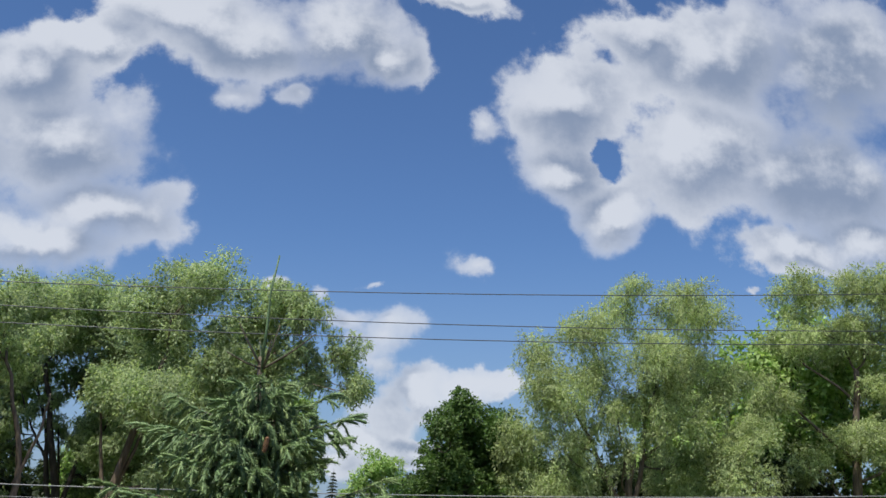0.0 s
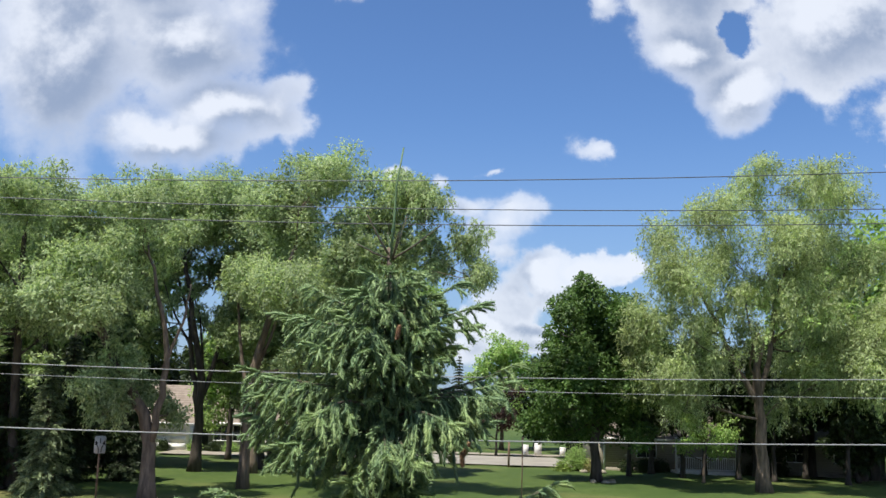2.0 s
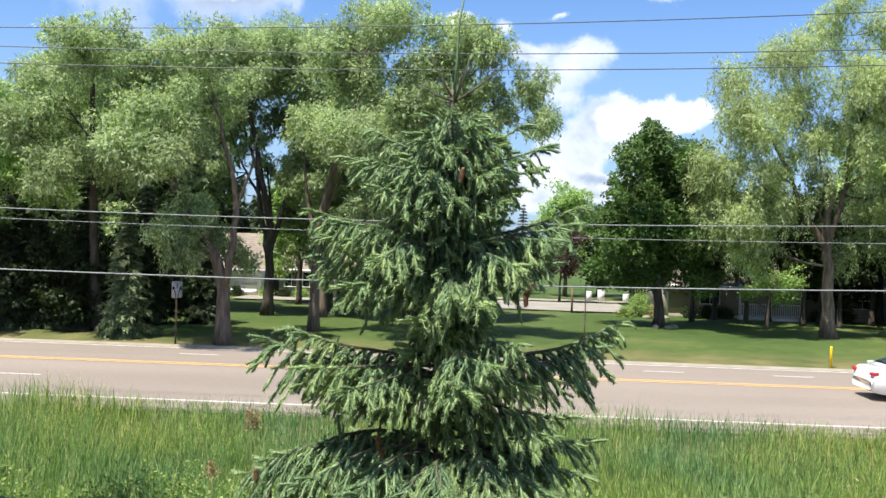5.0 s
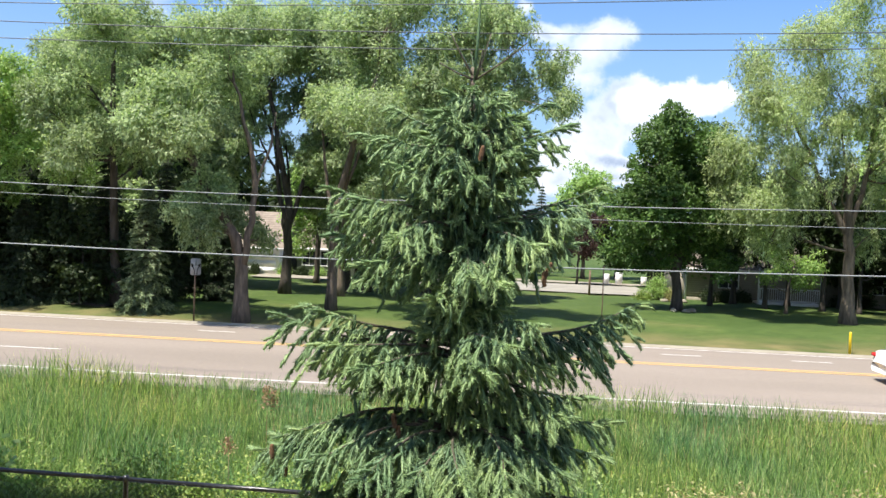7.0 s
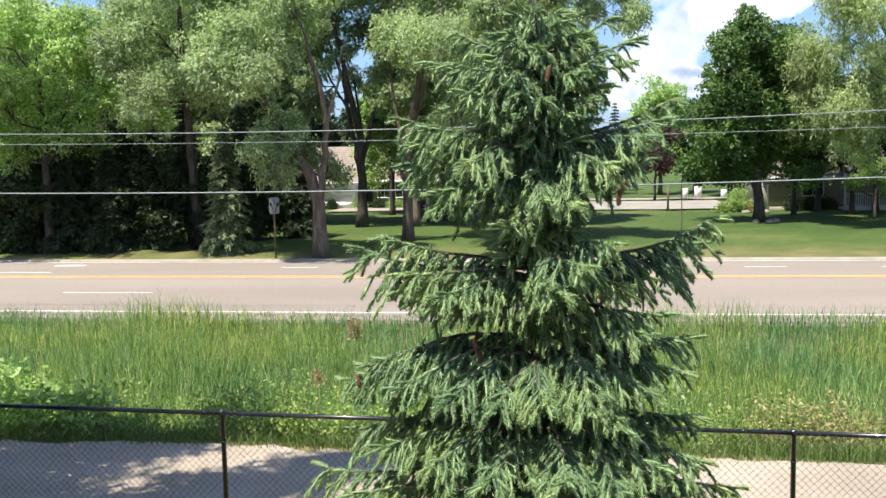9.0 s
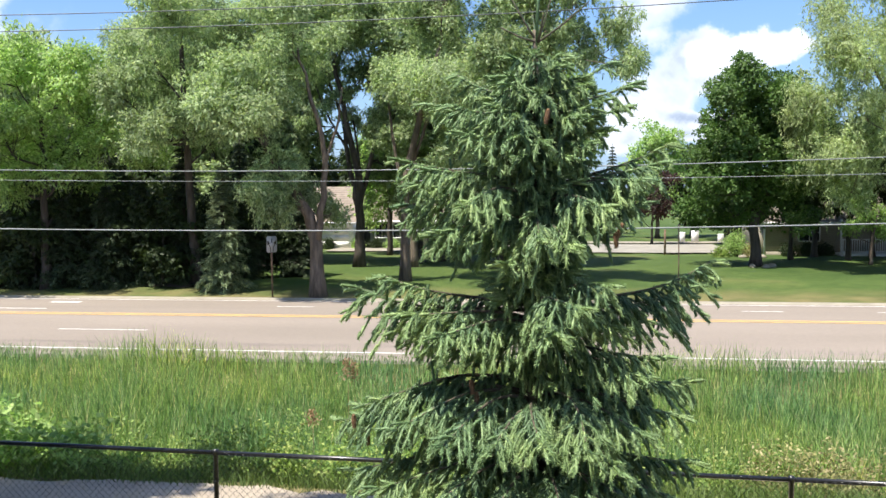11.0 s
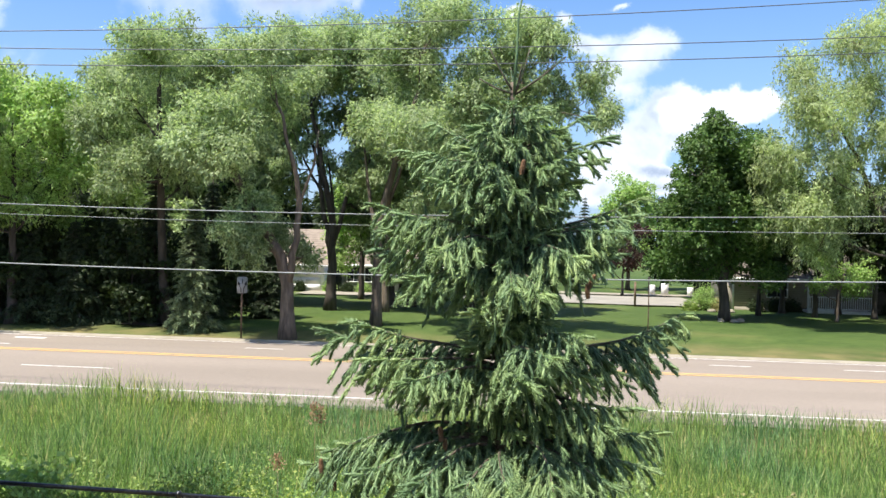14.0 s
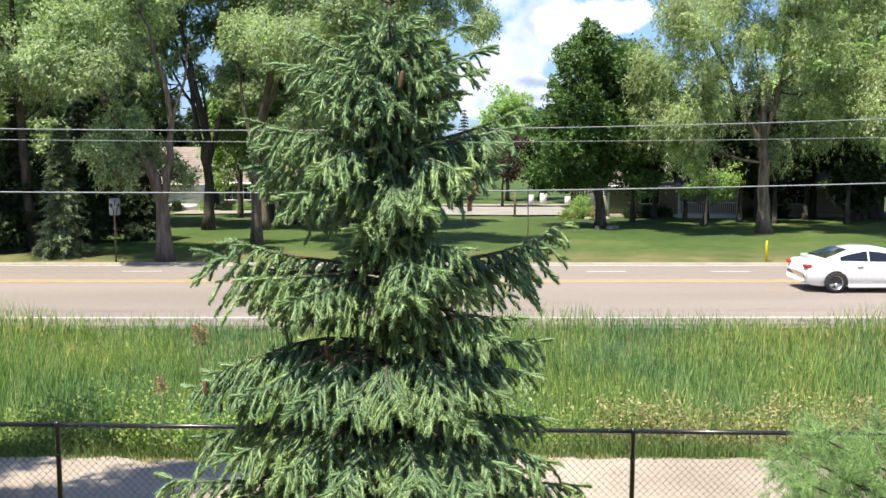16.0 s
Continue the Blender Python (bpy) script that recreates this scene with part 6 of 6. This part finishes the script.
lot_post(6.2, 68.4)


def garden_shrub(name, x, y, r, h, mat, label, seed):
    rng = np.random.default_rng(seed)
    s = thing(name, (x, y, float(ground_z(y))), label, "shrub")
    g, st = Geo(), Geo()
    for _ in range(int(22 + 30 * r)):
        a, q = rng.uniform(0, 6.28), r * rng.uniform(0.1, 1) ** 0.6
        top = np.array([q * math.cos(a), q * math.sin(a), h * (1 - 0.6 * (q / r) ** 2) * rng.uniform(0.6, 1.1)])
        tube(st, [(0.2 * top[0], 0.2 * top[1], -0.05), 0.6 * top, top], [0.02, 0.012, 0.005], 4)
        n = 60
        at = top * rng.uniform(0.45, 1.0, n)[:, None] + rng.normal(size=(n, 3)) * 0.17
        at[:, 2] = np.abs(at[:, 2])
        leaves(g, rng, at, rng.normal(size=(n, 3)), 0.12, 0.08)
    part("stems", st, s, mats=[DARKBARK])
    part("leaves", g, s, mats=[mat])["kind"] = "stuff"
    return s


garden_shrub("lilac_shrub", 10.6, 66.2, 0.95, 1.9, FRESH, "light green leafy shrub beside the house corner", 1)
garden_shrub("low_shrub", 11.5, 65.6, 0.5, 0.8, OLIVE, "low rusty green shrub in a bed of stones", 2)
garden_shrub("low_shrub", 9.6, 65.2, 0.45, 0.45, WEED, "low yellow-green shrub on the lawn edge", 3)
for i, (x, r) in enumerate(((14.4, 0.5), (15.6, 0.45), (16.7, 0.5), (23.2, 0.6), (25.0, 0.5))):
    garden_shrub("foundation_shrub", x, 67.4, r, 0.75, SHADELEAF, "small shrub along the beige house wall, coloured shade-dark", 10 + i)
for i, (x, r) in enumerate(((-19.8, 0.4), (-17.4, 0.5), (-16.0, 0.5), (-14.6, 0.6))):
    garden_shrub("foundation_shrub", x, 75.2, r, 0.7, FRESH if i % 2 else SHADELEAF, "small shrub before the white house", 20 + i)
rs = np.random.default_rng(4)
for x, y in ((10.9, 64.9), (11.6, 64.8), (12.2, 65.0), (9.9, 55.6), (10.6, 55.5), (11.0, 56.0)):
    g = Geo()
    rr = rs.uniform(0.16, 0.3)
    lathe(g, [(0.0, -0.05), (rr, -0.03), (rr * 1.05, 0.06), (rr * 0.7, 0.17), (0.0, 0.21)], 7)
    g.v[-1] += rs.normal(size=g.v[-1].shape) * 0.02
    ob = new("stone", g.mesh("stone", [CONCRETE]))
    ob.matrix_basis = Matrix.Translation((x, y, float(ground_z(y)))) @ Matrix.Rotation(rs.uniform(0, 6), 4, "Z")
    tagged(ob, "pale rounded landscaping stone on the lawn", "stone", "landscaping stones")

# rust-red dock plants standing among the cattails
for i, (x, y, h) in enumerate(((-4.38, 18.0, 2.18), (-4.27, 18.1, 2.08), (-4.3, 15.2, 1.5))):
    rng = np.random.default_rng(100 + i)
    d = thing("dock_plant", (x, y, float(ground_z(y))), "rust-red seeding dock plant among green cattails", "plant")
    g = Geo()
    tube(g, [(0, 0, -0.05), (0.02, 0, h * 0.5), (0.0, 0.02, h)], [0.008, 0.006, 0.003], 5)
    part("stem", g, d, mats=[DOCK])
    g = Geo()
    n = 150
    t = rng.uniform(0.83, 1.0, n)
    at = np.stack([rng.normal(size=n) * 0.30 * (1.1 - t), rng.normal(size=n) * 0.30 * (1.1 - t), t * h], 1)
    leaves(g, rng, at, rng.normal(size=(n, 3)) + np.array([0, 0, 0.6]), 0.05, 0.03)
    part("seed_head", g, d, mats=[DOCK])["kind"] = "stuff"


# wooden poles that carry the wires, well to either side
def utility_pole(x):
    p = thing("utility_pole", (x, 24.3, -0.5), "brown wooden utility pole carrying the roadside wires", "utility pole", "utility poles")
    g = Geo()
    tube(g, [(0, 0, -0.5), (0, 0, 6), (0, 0, 15.6)], [0.17, 0.14, 0.11], 12)
    part("shaft", g, p, mats=[RUSTY])
    for zz in [wire_z(hung, x) for hung in POWER + CABLES]:
        g = Geo()
        box(g, -0.05, 0.05, -0.32, 0.10, zz - 0.10, zz - 0.015)
        part("bracket", g, p, mats=[STEEL], at=Matrix.Translation((0, 0, 0.5)))
    return p


utility_pole(-46)
utility_pole(46)

# ---- vehicles on the road ----


def car(name, at, paint, label, category, shape):
    """A car from its side outline: body and cabin lofted along x (front +x), wheels, glass, lamps. shape holds the outline."""
    c = thing(name, at, label, category)
    L, half = shape["length"], shape["half"]

    def width(x):
        e = abs(2 * x / L - 1)
        return half * (1 - 0.13 * e ** 4)

    bx, bz = zip(*shape["belt"])
    rx, rz = zip(*shape["roof"])
    lo = shape["sill"]
    xs = np.linspace(0, L, 46)

    def low(x):
        return lo + 0.10 * max(0, (x - L + 0.35) / 0.35) ** 2 + 0.14 * max(0, (0.5 - x) / 0.5) ** 2

    def section(x):
        w, t, b = width(x), float(np.interp(x, bx, bz)), low(x)
        m = b + (t - b) * 0.55
        return [(w * 0.86, b), (w * 0.97, b + 0.08), (w, m), (w * 0.975, t - 0.10), (w * 0.93, t - 0.02), (w * 0.80, t + 0.008), (w * 0.4, t + 0.025)]

    g = Geo()
    pts = []
    for x in xs:
        s = section(x)
        ring = [(x, -a, z) for a, z in s] + [(x, a, z) for a, z in reversed(s)]
        pts.append(ring)
    n = len(pts[0])
    v = [p for r in pts for p in r]
    f = [(i * n + j, (i + 1) * n + j, (i + 1) * n + (j + 1) % n, i * n + (j + 1) % n) for i in range(len(xs) - 1) for j in range(n)]
    g.add(v, f)
    for i, flip in ((0, 1), (len(xs) - 1, 0)):
        ids = [i * n + j for j in range(n)]
        tri = [(ids[0], ids[j + 1], ids[j]) if flip else (ids[0], ids[j], ids[j + 1]) for j in range(1, n - 1)]
        g.f.append(np.array(tri))
        g.m.append(np.zeros(len(tri), int))
    body = part("body", g.mesh("body", [paint], True), c)
    # cabin
    x0, x1 = rx[0], rx[-1]
    cx = np.linspace(x0, x1, 30)

    def cab(x):
        w, t, b = width(x) * 0.93, float(np.interp(x, rx, rz)), float(np.interp(x, bx, bz)) - 0.02
        t = max(t, b + 0.005)
        k = min(1, (t - b) / (max(rz) - b + 1e-6))
        return [(w, b), (w - 0.20 * k * half, t - 0.06 * k), (w - 0.27 * k * half, t - 0.015 * k), (w * 0.35, t + 0.015 * k)]

    g = Geo()
    v, m = [], 8
    for x in cx:
        s = cab(x)
        v += [(x, -a, z) for a, z in s] + [(x, a, z) for a, z in reversed(s)]
    f = [(i * m + j, (i + 1) * m + j, (i + 1) * m + j + 1, i * m + j + 1) for i in range(29) for j in range(m - 1)]
    g.add(v, f)
    part("cabin", g.mesh("cabin", [paint], True), c)
    for sgn in (-1, 1):
        for a, b, la, lb in shape["side_glass"]:
            g = Geo()
            q = []
            for i in range(7):
                x = a + (b - a) * i / 6
                s = cab(x)
                for h in (0.14, 0.86):
                    hh = h if h < 0.5 else h * (la + (lb - la) * i / 6)
                    y = s[0][0] + (s[1][0] - s[0][0]) * hh + 0.008
                    q.append((x, sgn * y, s[0][1] + (s[1][1] - s[0][1]) * hh))
            g.add(q, [(2 * i, 2 * i + 2, 2 * i + 3, 2 * i + 1) if sgn < 0 else (2 * i + 1, 2 * i + 3, 2 * i + 2, 2 * i) for i in range(6)])
            part("side_window", g, c, "dark tinted glass", mats=[CARGLASS])
        # mirror, handles, sill trim
        g = Geo()
        mx = shape["mirror"]
        w = width(mx)
        z = float(np.interp(mx, bx, bz))
        y0, y1 = sorted((sgn * (w * 0.9), sgn * (w * 0.9 + 0.2)))
        box(g, mx - 0.06, mx + 0.07, y0, y1, z + 0.02, z + 0.17, 0, 0.03)
        part("mirror", g, c, mats=[paint])
        for hx in shape["handles"]:
            g = Geo()
            w = width(hx) * 0.985
            y0, y1 = sorted((sgn * w, sgn * (w + 0.03)))
            box(g, hx - 0.10, hx + 0.10, y0, y1, float(np.interp(hx, bx, bz)) - 0.15, float(np.interp(hx, bx, bz)) - 0.115)
            part("door_handle", g, c, mats=[RIM])
        g = Geo()
        y0, y1 = sorted((sgn * width(L / 2) * 0.9, sgn * (width(L / 2) * 0.995)))
        box(g, shape["axles"][0] + 0.42, shape["axles"][1] - 0.42, y0, y1, lo - 0.03, lo + 0.06)
        part("sill", g, c, mats=[shape.get("trim", TYRE)])
    for name_, (a, b) in (("rear_window", shape["rear_glass"]), ("windscreen", shape["front_glass"])):
        g = Geo()
        q = []
        for i in range(6):
            x = a + (b - a) * i / 5
            s = cab(x)
            q += [(x, -s[2][0] * 0.97, s[2][1] + 0.012), (x, -s[3][0], s[3][1] + 0.008), (x, s[3][0], s[3][1] + 0.008), (x, s[2][0] * 0.97, s[2][1] + 0.012)]
        g.add(q, [(i * 4 + j, (i + 1) * 4 + j, (i + 1) * 4 + j + 1, i * 4 + j + 1) for i in range(5) for j in range(3)])
        part(name_, g, c, "dark glass", mats=[CARGLASS])
    # lamps
    for sgn in (-1, 1):
        for nm, x, mat, zz in (("tail_light", 0.10, TAILRED, shape["lamp_rear"]), ("headlight", L - 0.22, CLEARLENS, shape["lamp_front"])):
            g = Geo()
            w = width(x)
            y0, y1 = sorted((sgn * w * 0.74, sgn * (w * 1.004)))
            box(g, x - 0.11, x + 0.20, y0, y1, zz - 0.045, zz + 0.055, 0, 0.02)
            part(nm, g, c, mats=[mat])
    # wheels
    R = shape["wheel"]
    t = Geo()
    lathe(t, [(R * 0.68, -0.10), (R * 0.93, -0.11), (R, -0.08), (R, 0.08), (R * 0.93, 0.11), (R * 0.68, 0.10), (R * 0.66, 0.0), (R * 0.68, -0.10)], 28, 0, "y")
    tyre = t.mesh("tyre", [TYRE], False)
    t = Geo()
    lathe(t, [(R * 0.69, -0.095), (R * 0.62, -0.085), (R * 0.6, -0.03), (R * 0.15, -0.02)], 24, 0, "y")
    lathe(t, [(R * 0.16, -0.02), (R * 0.15, -0.075), (0.0, -0.08)], 12, 0, "y")
    for k in range(5):
        a = 2 * math.pi * k / 5
        d, e = np.array([math.cos(a), 0, math.sin(a)]), np.array([-math.sin(a), 0, math.cos(a)])
        y = np.array([0, -1, 0])
        v = [d * R * 0.1 - e * 0.045 + y * 0.08, d * R * 0.1 + e * 0.045 + y * 0.08, d * R * 0.66 + e * 0.06 + y * 0.075, d * R * 0.66 - e * 0.06 + y * 0.075]
        v += [p - y * 0.04 for p in v]
        t.add(v, BOX)
    rim = t.mesh("rim", [RIM])
    for x in shape["axles"]:
        for sgn in (-1, 1):
            arch = Geo()
            th = np.linspace(-0.25, math.pi + 0.25, 20)
            w = width(x) + 0.006
            ra = R * 1.16
            v = [(x, sgn * w, R)] + [(x + ra * math.cos(a), sgn * w, R + ra * math.sin(a)) for a in th]
            arch.add(v, [(0, i, i + 1) if sgn < 0 else (0, i + 1, i) for i in range(1, 20)])
            part("wheel_arch", arch, c, "black wheel arch", mats=[TYRE])
            wh = part("wheel", tyre, c, at=Matrix.Translation((x, sgn * (width(x) - 0.075), R)) @ Matrix.Rotation(0 if sgn < 0 else math.pi, 4, "Z"))
            part("rim", rim, wh, "bright alloy rim")
    if shape.get("rack"):
        for sgn in (-1, 1):
            g = Geo()
            tube(g, [(0.75, sgn * half * 0.66, max(rz) + 0.0), (0.95, sgn * half * 0.66, max(rz) + 0.07), (2.35, sgn * half * 0.66, max(rz) + 0.07), (2.6, sgn * half * 0.66, max(rz) - 0.02)], 0.022, 6)
            part("roof_rail", g, c, mats=[RIM])
    return c


SEDAN = dict(length=4.9, half=0.93, sill=0.20, wheel=0.335, axles=(0.98, 3.83), belt=((0, 0.62), (0.06, 0.96), (0.25, 1.03), (0.9, 1.04), (2.0, 0.98), (3.3, 0.97), (4.0, 0.90), (4.55, 0.80), (4.82, 0.66), (4.9, 0.45)),
             roof=((0.45, 1.03), (0.9, 1.20), (1.4, 1.39), (1.9, 1.47), (2.4, 1.475), (2.8, 1.41), (3.2, 1.20), (3.55, 0.97)), side_glass=((1.12, 2.02, 0.75, 1.0), (2.08, 3.08, 1.0, 0.8)), rear_glass=(0.66, 1.40), front_glass=(2.72, 3.48), mirror=3.0, handles=(1.75, 2.75), lamp_rear=0.86, lamp_front=0.70, trim=WHITECAR)
SUV = dict(length=4.82, half=0.96, sill=0.40, wheel=0.39, axles=(1.02, 3.81), belt=((0, 0.55), (0.05, 1.10), (0.3, 1.18), (1.5, 1.16), (3.2, 1.12), (3.5, 1.14), (4.3, 1.08), (4.62, 1.00), (4.76, 0.72), (4.82, 0.55)),
           roof=((0.05, 1.16), (0.20, 1.60), (0.34, 1.76), (0.8, 1.80), (1.8, 1.80), (2.5, 1.77), (2.75, 1.70), (3.05, 1.45), (3.40, 1.13)), side_glass=((0.42, 1.05, 0.9, 1.0), (1.22, 2.05, 1.0, 1.0), (2.10, 2.95, 1.0, 0.85)), rear_glass=(0.08, 0.30), front_glass=(2.70, 3.32), mirror=2.95, handles=(1.95, 2.8), lamp_rear=1.0, lamp_front=0.92, rack=True)
car("white_sedan", pose(12.25, 31.4, -0.01), WHITECAR, "white four-door sedan with alloy rims on the road", "car", SEDAN)
car("silver_suv", pose(19.5, 27.9, -0.02), SILVERCAR, "silver sport utility vehicle with roof rails on the road", "car", SUV)
car("blue_sedan", pose(-28.5, 37.6, -0.02, 0, 0, 180), BLUECAR, "bright blue four-door car on the road's far lane", "car", dict(SEDAN, trim=TYRE))
